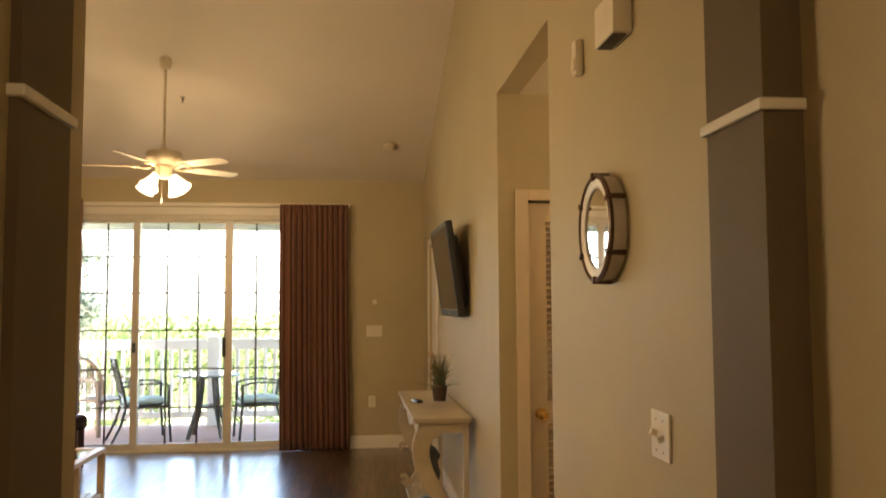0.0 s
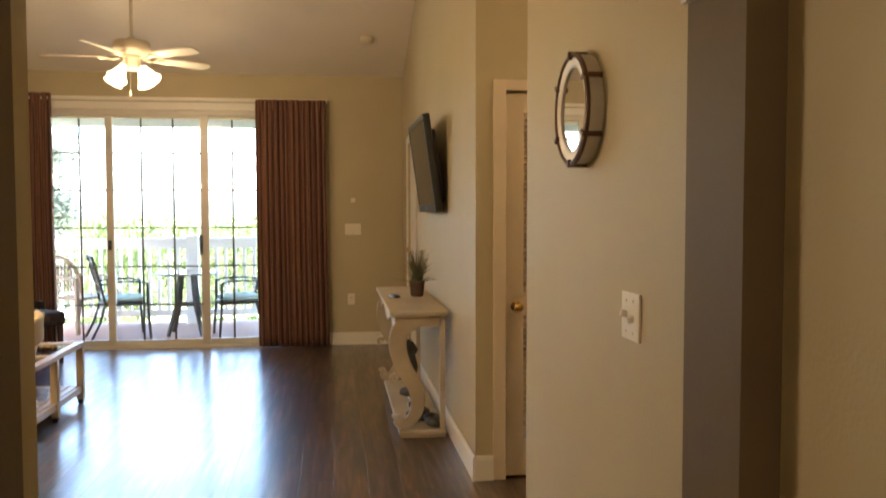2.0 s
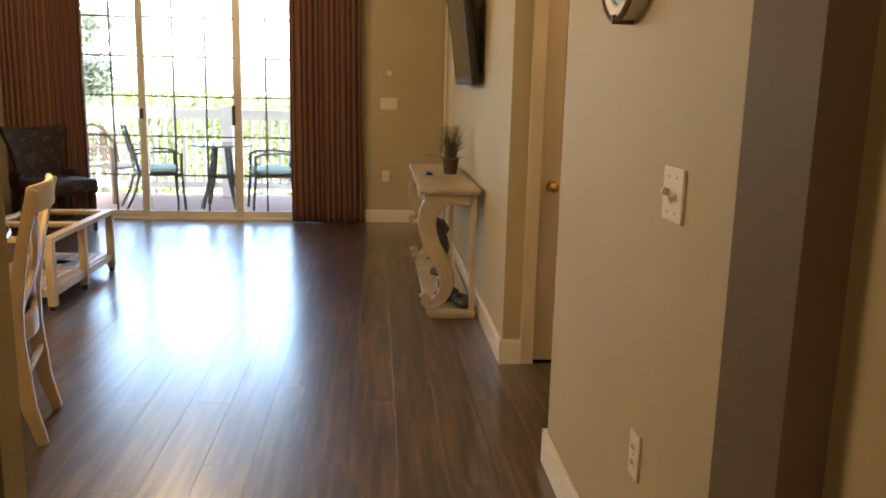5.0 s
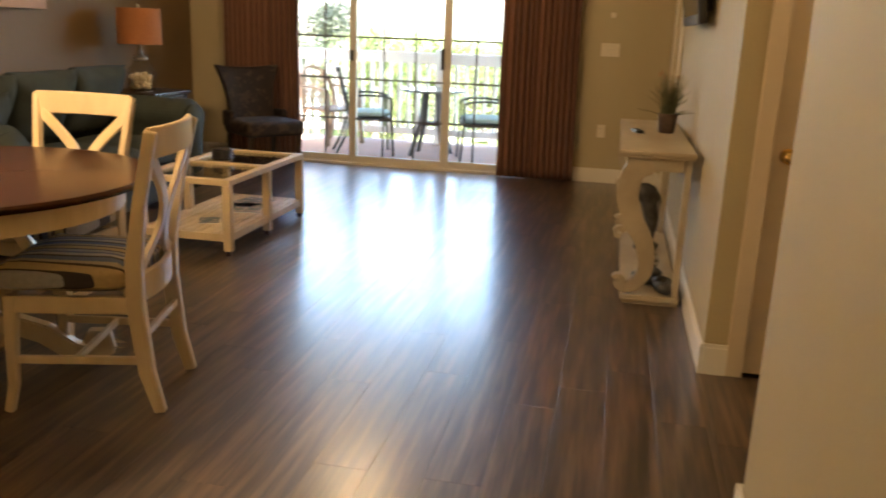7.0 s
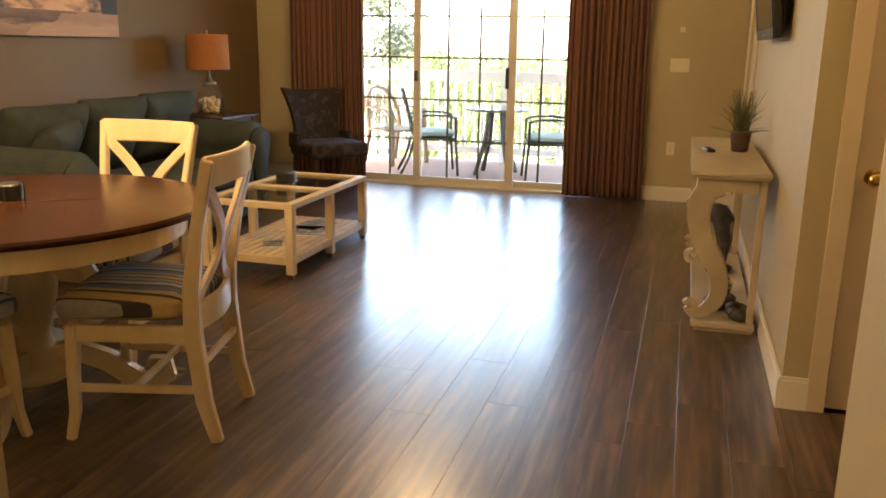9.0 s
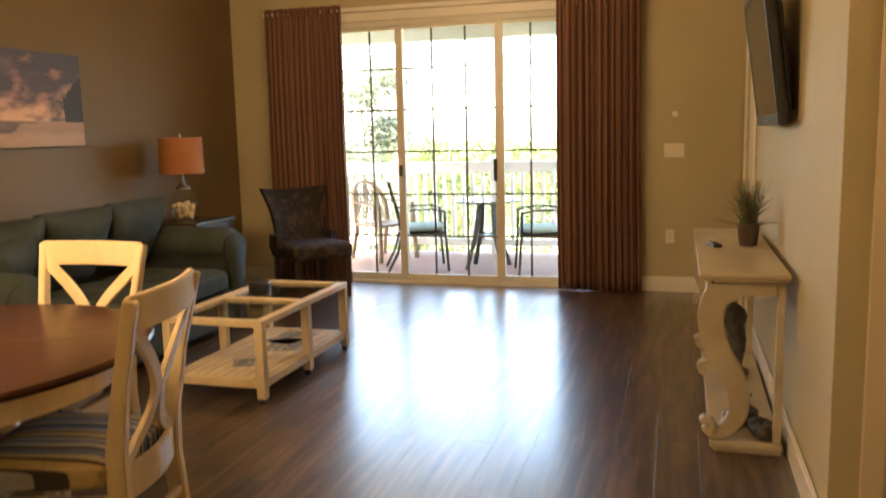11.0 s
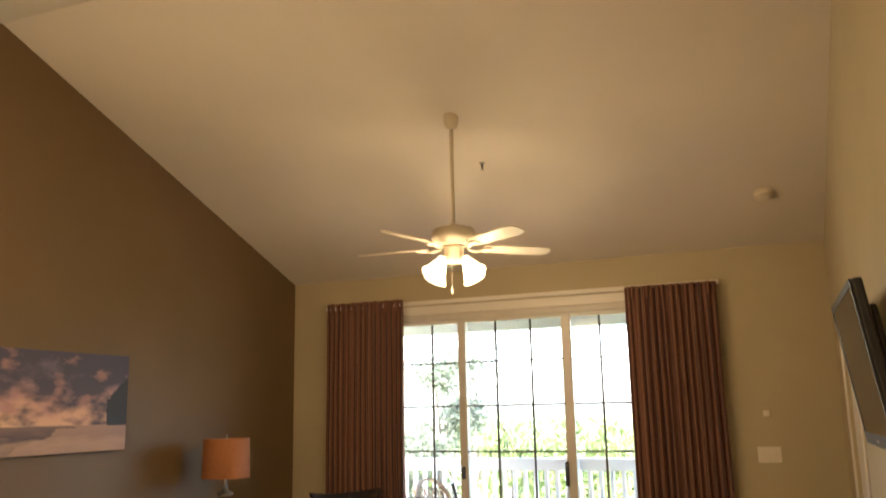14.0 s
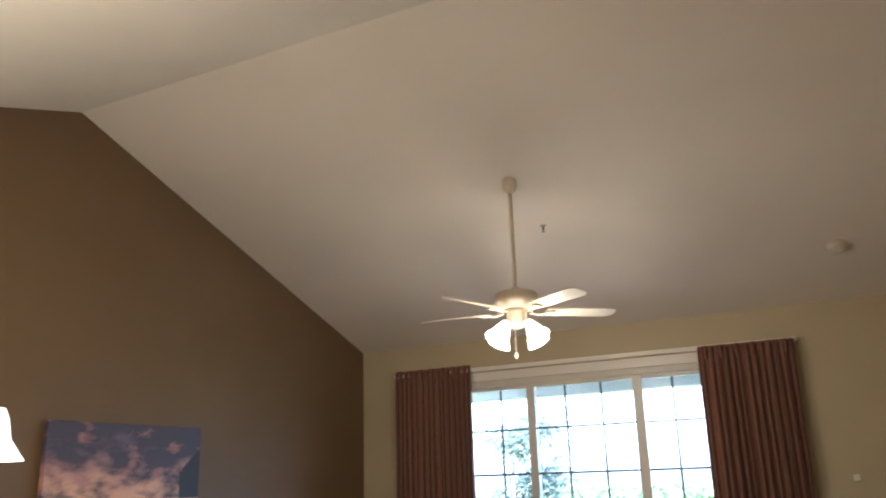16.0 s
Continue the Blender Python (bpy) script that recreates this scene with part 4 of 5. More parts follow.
def stone_shell(x, y, r, turn, label):
    s = thing("decorative_shell", label, "ornament", pose(x, y, 0.05, 0, 0, turn))
    b = bmesh.new()
    for i in range(26):
        a = i * 0.52
        k = r * (0.30 + 0.026 * i)
        c = Vector((math.cos(a) * k * 0.75, math.sin(a) * k * 0.55, r * 0.75 + math.sin(a * 0.5) * r * 0.1))
        own = bmesh.new()
        bmesh.ops.create_icosphere(own, subdivisions=1, radius=r * (0.18 + 0.02 * i) * 0.9)
        own.transform(Matrix.Translation(c))
        add(b, own)
    low = min(v.co.z for v in b.verts)
    moved(b, Matrix.Translation((0, 0, -low)))
    part("shell", b, GREYSTONE, s, smooth=True)


stone_shell(0.70, 5.26, 0.075, 20, "grey stone shell ornament on the console shelf")
stone_shell(0.79, 5.10, 0.07, 100, "grey stone shell ornament near the scroll leg")
bl = thing("spotted_ball", "black and white spotted decorative ball on the shelf", "ornament", pose(0.72, 5.52, 0.05))
bb = bmesh.new()
bmesh.ops.create_uvsphere(bb, u_segments=20, v_segments=14, radius=0.06)
part("ball", moved(bb, Matrix.Translation((0, 0, 0.06))), SPOT, bl, smooth=True)
sc = thing("stone_sculpture", "tall dark grey abstract sculpture on the shelf", "sculpture", pose(0.72, 6.05, 0.05))
sb = lathe([(0.07, 0.0), (0.075, 0.03), (0.03, 0.05), (0.028, 0.14), (0.045, 0.2), (0.05, 0.29), (0.085, 0.33), (0.06, 0.39), (0.02, 0.41)], n=16, sx=1.0, sy=1.25)
for v in sb.verts:
    v.co.x += 0.03 * math.sin(v.co.z * 11)
part("figure", sb, GREYSTONE, sc, smooth=True)


# ---- dining set ----
TC = Vector((-1.87, 3.38, 0))


def dining_table():
    t = thing("dining_table", "round cherry-topped dining table on a cream pedestal", "dining table", pose(TC.x, TC.y, 0))
    part("tabletop", lathe([(0.66, 0.735), (0.69, 0.738), (0.70, 0.75), (0.70, 0.757), (0.692, 0.765)], n=72), CHERRY, t, "polished cherry top")
    part("leaf_seam", moved(box(-0.695, 0.695, -0.0012, 0.0012, 0.7652, 0.7658), pose(0, 0, 0, 0, 0, 35)), DARKW, t)
    part("apron", lathe([(0.58, 0.64), (0.60, 0.645), (0.60, 0.734), (0.58, 0.735)], n=60), CREAMW, t)
    part("pedestal", lathe([(0.16, 0.10), (0.16, 0.14), (0.10, 0.18), (0.075, 0.26), (0.11, 0.38), (0.12, 0.46), (0.08, 0.54), (0.10, 0.60), (0.2, 0.64)], n=28), CREAMW, t, smooth=True)
    for i in range(4):
        a = 45 + 90 * i - 20
        up_ = [(0.06, 0, 0.17), (0.16, 0, 0.19), (0.28, 0, 0.14), (0.38, 0, 0.06), (0.45, 0, 0.045), (0.50, 0, 0.075), (0.49, 0, 0.115), (0.455, 0, 0.115), (0.45, 0, 0.09)]
        part("scroll_foot", moved(sweep(up_, 0.075, 0.06, up=(0, 1, 0), bevel=0.006), pose(0, 0, 0, 0, 0, a)), CREAMW, t)
        low = [(0.08, 0, 0.62), (0.2, 0, 0.57), (0.26, 0, 0.47), (0.22, 0, 0.36), (0.13, 0, 0.30)]
        part("scroll_bracket", moved(sweep(low, 0.05, 0.045, up=(0, 1, 0), bevel=0.005), pose(0, 0, 0, 0, 0, a)), CREAMW, t)


dining_table()


def dining_chair():
    """Its front looks along plus y, its back stands at minus y."""
    c = thing("dining_chair", "cream wooden V-back dining chair with a striped cushion seat", "dining chair", group="chairs round the dining table")
    fw, rw, d = 0.225, 0.19, 0.21
    for s in (-1, 1):
        part("front_leg", sweep([(s * 0.20, d - 0.01, 0.42), (s * 0.203, d, 0.25), (s * 0.205, d + 0.005, 0.1), (s * 0.215, d + 0.025, 0.0)], 0.042, 0.042, up=(0, 1, 0), taper=lambda t: 1 - 0.3 * t, bevel=0.004), CREAMW, c)
        pts = [(s * 0.19, -0.275, 0.0), (s * 0.19, -0.235, 0.15), (s * 0.19, -0.21, 0.40), (s * 0.197, -0.215, 0.55), (s * 0.215, -0.25, 0.75), (s * 0.234, -0.305, 0.985)]
        part("rear_post", sweep(pts, 0.036, 0.05, up=(0, 1, 0), taper=lambda t: 0.8 + 0.35 * math.sin(math.pi * min(1, t * 1.2)), bevel=0.004), CREAMW, c)
        part("side_rail", sweep([(s * 0.19, -0.19, 0.39), (s * 0.205, 0.19, 0.39)], 0.024, 0.06, bevel=0.003), CREAMW, c)
        part("side_stretcher", sweep([(s * 0.188, -0.225, 0.19), (s * 0.203, 0.20, 0.19)], 0.018, 0.028, bevel=0.003), CREAMW, c)
        # two bowed splats, back to back, that touch in the middle
        arc = []
        for i in range(17):
            t = i / 16
            z = 0.905 - 0.415 * t
            x = s * (0.212 - 0.026 * t - (0.192 - 0.026 * t) * math.sin(math.pi * t ** 1.3) ** 0.85)
            arc.append((x, -0.292 + 0.075 * min(1, t * 1.15) - 0.018 * math.sin(math.pi * t), z))
        part("splat", sweep(arc, 0.046, 0.018, up=(0, 1, 0.2), bevel=0.003), CREAMW, c)
    rail = [(-0.236 + 0.472 * k / 12, -0.293 - 0.032 * math.sin(math.pi * k / 12), 0.945) for k in range(13)]
    part("crest_rail", sweep(rail, 0.024, 0.10, bevel=0.005), CREAMW, c)
    seatback = [(-0.185 + 0.37 * k / 8, -0.212 - 0.028 * math.sin(math.pi * k / 8), 0.445) for k in range(9)]
    part("lower_back_rail", sweep(seatback, 0.022, 0.10, bevel=0.004), CREAMW, c)
    part("front_rail", box(-0.19, 0.19, 0.19, 0.212, 0.36, 0.42, 0.003), CREAMW, c)
    part("rear_stretcher", box(-0.18, 0.18, -0.24, -0.222, 0.27, 0.295, 0.003), CREAMW, c)
    part("front_stretcher", box(-0.195, 0.195, -0.005, 0.012, 0.178, 0.202, 0.003), CREAMW, c)
    cu = pillow(0.475, 0.455, 0.13, 0.42, 10, Matrix.Translation((0, 0.025, 0.484)), wrinkle=0.004, e=7.0)
    for v in cu.verts:
        v.co.x *= 1.0 + 0.10 * (v.co.y / 0.22)
    part("seat_cushion", cu, SEATC, c, "striped blue and tan seat cushion", smooth=True)
    return c


ch1 = dining_chair()
ch1.matrix_world = pose(-1.31, 3.39, 0, 0, 0, 103)
ch2 = copy_thing(ch1, pose(-1.885, 3.93, 0, 0, 0, 181))
ch3 = copy_thing(ch1, pose(-1.88, 2.88, 0, 0, 0, -3))
nb = thing("coaster_caddy", "black wire coaster caddy on the dining table", "caddy", pose(TC.x - 0.06, TC.y + 0.04, 0.766))
part("stack", lathe([(0.05, 0.0), (0.052, 0.055), (0.046, 0.06)], n=24), BLACK, nb)
for i in range(6):
    a = 2 * math.pi * i / 6
    part("wire", rod((0.056 * math.cos(a), 0.056 * math.sin(a), 0), (0.056 * math.cos(a), 0.056 * math.sin(a), 0.06), 0.003, n=6), IRON, nb)


# ---- coffee table ----
def coffee_table():
    x0, x1, y0, y1, zt = -2.255, -1.655, 5.165, 6.325, 0.452
    t = thing("coffee_table", "cream wooden coffee table with glass top and slatted shelf", "coffee table")
    w = 0.048
    for y in (y0 + w / 2, (y0 + y1) / 2, y1 - w / 2):
        for x in (x0 + w / 2, x1 - w / 2):
            lg = part("leg", box(x - w / 2, x + w / 2, y - w / 2, y + w / 2, 0.03, zt - 0.034, 0.003), CREAMW, t)
            part("foot", box(x - 0.016, x + 0.016, y - 0.016, y + 0.016, 0.0, 0.03, 0.004), DARKW, lg)
    for x in (x0, x1 - 0.055):
        part("top_rail", box(x, x + 0.055, y0, y1, zt - 0.034, zt, 0.004), CREAMW, t)
    for y in (y0, (y0 + y1) / 2 - 0.0275, y1 - 0.055):
        part("top_cross_rail", box(x0 + 0.055, x1 - 0.055, y, y + 0.055, zt - 0.034, zt - 0.0006, 0.004), CREAMW, t)
    for a, b in ((y0 + 0.05, (y0 + y1) / 2 - 0.022), ((y0 + y1) / 2 + 0.022, y1 - 0.05)):
        g = part("glass_pane", box(x0 + 0.05, x1 - 0.05, a, b, zt - 0.013, zt - 0.007), TABLEG, t, "clear glass inset")
        g.visible_shadow = False
    for x in (x0 + 0.01, x1 - 0.034):
        part("shelf_rail", box(x, x + 0.024, y0 + w, y1 - w, 0.085, 0.13, 0.003), CREAMW, t)
    for y in (y0 + 0.012, y1 - 0.036):
        part("shelf_end", box(x0 + w, x1 - w, y, y + 0.024, 0.085, 0.13, 0.003), CREAMW, t)
    n = 9
    for i in range(n):
        x = x0 + 0.066 + i * (x1 - x0 - 0.132) / (n - 1)
        part("slat", box(x - 0.024, x + 0.024, y0 + 0.0365, y1 - 0.0365, 0.118, 0.132, 0.003), CREAMW, t)
    for y in (y0 + 0.3, y1 - 0.3):
        part("shelf_batten", box(x0 + 0.035, x1 - 0.035, y - 0.02, y + 0.02, 0.1, 0.117), CREAMW, t)


coffee_table()
cs_ = thing("coaster_stack", "round black coaster holder on the coffee table", "coasters", pose(-2.05, 5.88, 0.4525))
part("rack", lathe([(0.068, 0.0), (0.074, 0.008), (0.066, 0.012), (0.066, 0.055), (0.072, 0.06), (0.062, 0.07)], n=24), BLACK, cs_)
for i in range(4):
    part("coaster", lathe([(0.054, 0.014 + 0.01 * i), (0.054, 0.021 + 0.01 * i)], n=20), GREYSTONE, cs_)
for x, y, r, lab in ((-1.93, 5.44, 25, "small printed brochure lying on the slatted shelf"), (-1.93, 6.03, -12, "glossy magazine lying on the slatted shelf"), (-1.88, 5.86, 14, "second magazine lying beside another on the shelf")):
    s = 0.55 if "small" in lab else 1.0
    mg = thing("magazine", lab, "magazine", pose(x, y, 0.1335, 0, 0, r), group="magazines on the coffee table")
    part("pages", box(-0.105 * s, 0.105 * s, -0.14 * s, 0.14 * s, 0, 0.006), TRIM, mg)
    part("cover", box(-0.107 * s, 0.107 * s, -0.142 * s, 0.142 * s, 0.006, 0.0072), PAPER, mg, "printed dark cover")


# ---- sofa ----
def sofa():
    s = thing("sofa", "teal-grey microfibre three-seat sofa with loose back pillows", "sofa")
    xb, xf, y0, y1 = XL + 0.03, -2.72, 4.62, 6.88
    part("base", soft_box(xb + 0.05, xf + 0.02, y0 + 0.06, y1 - 0.06, 0.05, 0.30, 0.04), SOFA, s)
    part("back", soft_box(xb, xb + 0.27, y0 + 0.1, y1 - 0.1, 0.2, 0.80, 0.09, seed=2), SOFA, s, smooth=True)
    for i, (a, b) in enumerate(((y0, y0 + 0.25), (y1 - 0.25, y1))):
        prof = []
        for k in range(25):
            u = -0.25 + 1.5 * k / 24
            ang = math.pi * u
            prof.append(((a + b) / 2 + 0.155 * math.cos(ang), 0.62 + 0.125 * math.sin(ang)))
        prof = [(b - 0.012, 0.06), (b - 0.015, 0.45)] + prof + [(a + 0.015, 0.45), (a + 0.012, 0.06)]
        arm = prism(prof, "x", xb + 0.06, xf - 0.02, bevel=0.012)
        for v in arm.verts:
            v.co.z += 0.03 * max(0, (v.co.z - 0.4)) * (-v.co.x - 2.7) * 2
        part("arm", arm, SOFA, s, smooth=True)
        face = []
        for k in range(21):
            ang = math.pi * (-0.12 + 1.24 * k / 20)
            face.append(((a + b) / 2 + 0.14 * math.cos(ang), 0.60 + 0.11 * math.sin(ang)))
        face = [((a + b) / 2 + 0.085, 0.06), ((a + b) / 2 + 0.085, 0.35)] + face + [((a + b) / 2 - 0.085, 0.35), ((a + b) / 2 - 0.085, 0.06)]
        part("arm_front", prism(face, "x", xf - 0.02, xf + 0.025, bevel=0.012), SOFA, s, smooth=True)
    n, ya, yb = 3, y0 + 0.25, y1 - 0.25
    w = (yb - ya) / n
    for i in range(n):
        yc = ya + (i + 0.5) * w
        part("seat_cushion", pillow(0.76, w - 0.004, 0.2, 0.28, 10, pose(xf - 0.335, yc, 0.385), wrinkle=0.008, seed=i, e=8.0), SOFA, s, smooth=True)
        part("back_pillow", knife_pillow(0.56, w + 0.05, 0.27, pose(xb + 0.36, yc + 0.02 * (i - 1), 0.715 + 0.012 * i, 0, -62, (i - 1) * 3 - 4), 10 + i), SOFA, s, smooth=True)
    for y in (y0 + 0.14, y1 - 0.14):
        for x in (xb + 0.1, xf - 0.05):
            part("foot", lathe([(0.022, 0.0), (0.03, 0.055)], (x, y, 0), 12), DARKW, s)


sofa()
pl = thing("throw_pillow", "loose teal-grey throw pillow in the sofa corner", "pillow", pose(-3.16, 5.02, 0.66, 8, -58, 14))
part("cover", knife_pillow(0.46, 0.46, 0.2, None, 31), SOFA, pl, smooth=True)


# ---- end table and lamp ----
def end_table():
    t = thing("end_table", "dark stained wooden end table in the corner", "end table")
    x0, x1, y0, y1, z = -3.69, -3.20, 7.02, 7.62, 0.74
    part("top", box(x0, x1, y0, y1, z - 0.03, z, 0.006), DARKW, t)
    part("apron", box(x0 + 0.03, x1 - 0.03, y0 + 0.03, y1 - 0.03, z - 0.15, z - 0.03, 0.003), DARKW, t)
    part("drawer", box(x1 - 0.032, x1 - 0.022, y0 + 0.08, y1 - 0.08, z - 0.14, z - 0.045, 0.003), DARKW, t)
    part("drawer_knob", moved(lathe([(0.006, 0), (0.012, 0.012), (0.01, 0.02)], n=12), pose(x1 - 0.022, (y0 + y1) / 2, z - 0.09, 0, 90, 0)), STEEL, t)
    for x in (x0 + 0.045, x1 - 0.045):
        for y in (y0 + 0.045, y1 - 0.045):
            part("leg", box(x - 0.022, x + 0.022, y - 0.022, y + 0.022, 0.0, z - 0.03, 0.004), DARKW, t)
    part("shelf", box(x0 + 0.05, x1 - 0.05, y0 + 0.05, y1 - 0.05, 0.16, 0.18, 0.003), DARKW, t)


end_table()


def table_lamp():
    l = thing("table_lamp", "glass jar table lamp of seashells with a burnt orange shade", "table lamp", pose(-3.43, 7.22, 0.741))
    part("foot", lathe([(0.085, 0.0), (0.085, 0.006)], n=32), STEEL, l)
    j = part("jar", lathe([(0.095, 0.007), (0.112, 0.02), (0.115, 0.14), (0.10, 0.19), (0.06, 0.225), (0.052, 0.25), (0.056, 0.255)], n=32), JARG, l, "clear glass jar", smooth=True)
    j.visible_shadow = False
    rnd = random.Random(9)
    for i in range(40):
        a, r, z = rnd.uniform(0, 6.283), 0.074 * math.sqrt(rnd.random()), 0.034 + 0.105 * (i / 40)
        b = bmesh.new()
        bmesh.ops.create_icosphere(b, subdivisions=2, radius=0.029)
        for v in b.verts:
            v.co = Vector((v.co.x * 1.0, v.co.y * 0.75, v.co.z * 0.65)) * (1 + 0.18 * math.sin(9 * math.atan2(v.co.y, v.co.x)))
        part("seashell", moved(b, pose(r * math.cos(a), r * math.sin(a), z, rnd.uniform(0, 180), rnd.uniform(0, 180), 0)), SHELL, j, smooth=True)
    part("cap", lathe([(0.056, 0.255), (0.058, 0.275), (0.03, 0.285), (0.022, 0.30), (0.01, 0.34), (0.01, 0.42)], n=24), STEEL, l, smooth=True)
    sh = part("shade", lathe([(0.176, 0.385), (0.170, 0.67), (0.167, 0.67), (0.173, 0.385)], n=48), SHADE, l, "burnt orange drum shade", smooth=False)
    part("finial", lathe([(0.005, 0.665), (0.010, 0.68), (0.007, 0.693), (0.002, 0.705)], n=12), STEEL, l, smooth=True)
    part("harp_bar", box(-0.168, 0.168, -0.003, 0.003, 0.662, 0.667), STEEL, l)
    return l


table_lamp()


# ---- accent chair ----
def accent_chair():
    c = thing("accent_chair", "dark floral upholstered wingback accent chair with wooden legs", "armchair", pose(-2.70, 7.98, 0, 0, 0, 230) @ Matrix.Diagonal((1.0, 1.0, 0.97, 1)))
    # front along plus y
    part("seat", soft_box(-0.28, 0.28, -0.22, 0.30, 0.36, 0.50, 0.045, seed=3), FLORAL, c, smooth=True)
    bm = bmesh.new()
    n, k = 16, 14
    for side, off in ((0, 0.0), (1, -0.075)):
        for i in range(n + 1):
            u = -1 + 2 * i / n
            for j in range(k + 1):
                v = j / k
                waist = 0.235 + 0.085 * v ** 1.5 - 0.035 * math.sin(math.pi * v)
                wing = 0.075 * abs(u) ** 3 * (0.4 + 0.6 * v)
                topz = 0.985 - 0.03 * (1 - u * u) * v
                bm.verts.new((u * waist, -0.20 - 0.13 * v + wing + off, 0.42 + (topz - 0.42) * v))
    bm.verts.ensure_lookup_table()
    row_ = k + 1

    def at(s, i, j):
        return bm.verts[s * (n + 1) * row_ + i * row_ + j]
    for s in (0, 1):
        for i in range(n):
            for j in range(k):
                bm.faces.new((at(s, i, j), at(s, i + 1, j), at(s, i + 1, j + 1), at(s, i, j + 1)))
    for i in range(n):
        for j in (0, k):
            bm.faces.new((at(0, i, j), at(0, i + 1, j), at(1, i + 1, j), at(1, i, j)))
    for j in range(k):
        for i in (0, n):
            bm.faces.new((at(0, i, j), at(0, i, j + 1), at(1, i, j + 1), at(1, i, j)))
    bmesh.ops.recalc_face_normals(bm, faces=bm.faces[:])
    bk = part("backrest", bm, FLORAL, c, smooth=True)
    bv = bk.modifiers.new("round", "BEVEL")
    bv.width, bv.segments, bv.limit_method = 0.02, 3, "ANGLE"
    for s in (-1, 1):
        part("wing", moved(soft_box(-0.03, 0.03, -0.24, -0.04, 0.42, 0.57, 0.028, seed=6), pose(s * 0.255, 0, 0, 0, 0, 0)), FLORAL, c, smooth=True)
        part("leg", sweep([(s * 0.235, 0.255, 0.37), (s * 0.235, 0.265, 0.15), (s * 0.235, 0.27, 0.0)], 0.045, 0.045, up=(0, 1, 0), taper=lambda t: 1 - 0.4 * t, bevel=0.004), DARKW, c)
        part("leg", sweep([(s * 0.225, -0.20, 0.37), (s * 0.225, -0.25, 0.0)], 0.042, 0.042, up=(0, 1, 0), taper=lambda t: 1 - 0.35 * t, bevel=0.004), DARKW, c)


accent_chair()

# ---- canvas picture ----
pc = thing("canvas_picture", "unframed canvas print of a violet beach sunset", "picture")
part("canvas", box(XL + 0.012, XL + 0.05, 5.21, 6.45, 1.37, 2.0, 0.003), painting_material(), pc)
part("stretcher", box(XL + 0.001, XL + 0.0115, 5.24, 6.42, 1.40, 1.97), DARKW, pc)


# ---- balcony ----
BY = 10.8
DZK = -0.03
deck = structure("balcony_deck", box(-5.0, 2.6, YF + 0.14, BY + 0.15, -0.3, DZK), DECKM, "plain brown coated balcony deck", "balcony floor")
structure("balcony_ceiling", box(-5.0, 2.6, YF + 0.14, BY + 0.3, 2.78, 2.86), PORCH, "pale balcony ceiling", "ceiling")
structure("balcony_beam", box(-5.0, 2.6, BY - 0.08, BY + 0.12, 2.46, 2.78), PORCH, "pale beam along the balcony's edge", "beam")
structure("balcony_wall_left", box(-5.15, -5.0, YF + 0.14, BY + 0.3, -0.3, 2.86), PORCH, "pale siding wall that ends the balcony", "wall")
structure("balcony_wall_right", box(2.6, 2.75, YF + 0.14, BY + 0.3, -0.3, 2.86), PORCH, "pale siding wall that ends the balcony", "wall")


def railing():
    r = thing("balcony_railing", "white wooden balcony railing with square balusters", "railing")
    part("top_rail", box(-5.0, 2.6, BY - 0.045, BY + 0.045, 1.02, 1.06, 0.006), RAIL, r)
    part("upper_rail", box(-5.0, 2.6, BY - 0.02, BY + 0.02, 0.93, 1.0199, 0.004), RAIL, r)
    part("bottom_rail", box(-5.0, 2.6, BY - 0.02, BY + 0.02, 0.07, 0.15, 0.004), RAIL, r)
    posts = (-4.9, -1.61, 1.7)
    for x in posts:
        part("post", box(x - 0.075, x + 0.075, BY - 0.075, BY + 0.075, DZK, 1.10, 0.008), RAIL, r)
    x = -4.74
    b = None
    while x < 2.5:
        if min(abs(x - p) for p in posts) > 0.09:
            if b is None:
                b = part("baluster", box(-0.02, 0.02, -0.02, 0.02, 0.15, 0.93), RAIL, r)
            else:
                q = new("baluster", b.data)
                q.parent = r
                b = q
            b.location = (x, BY, 0)
        x += 0.118


railing()


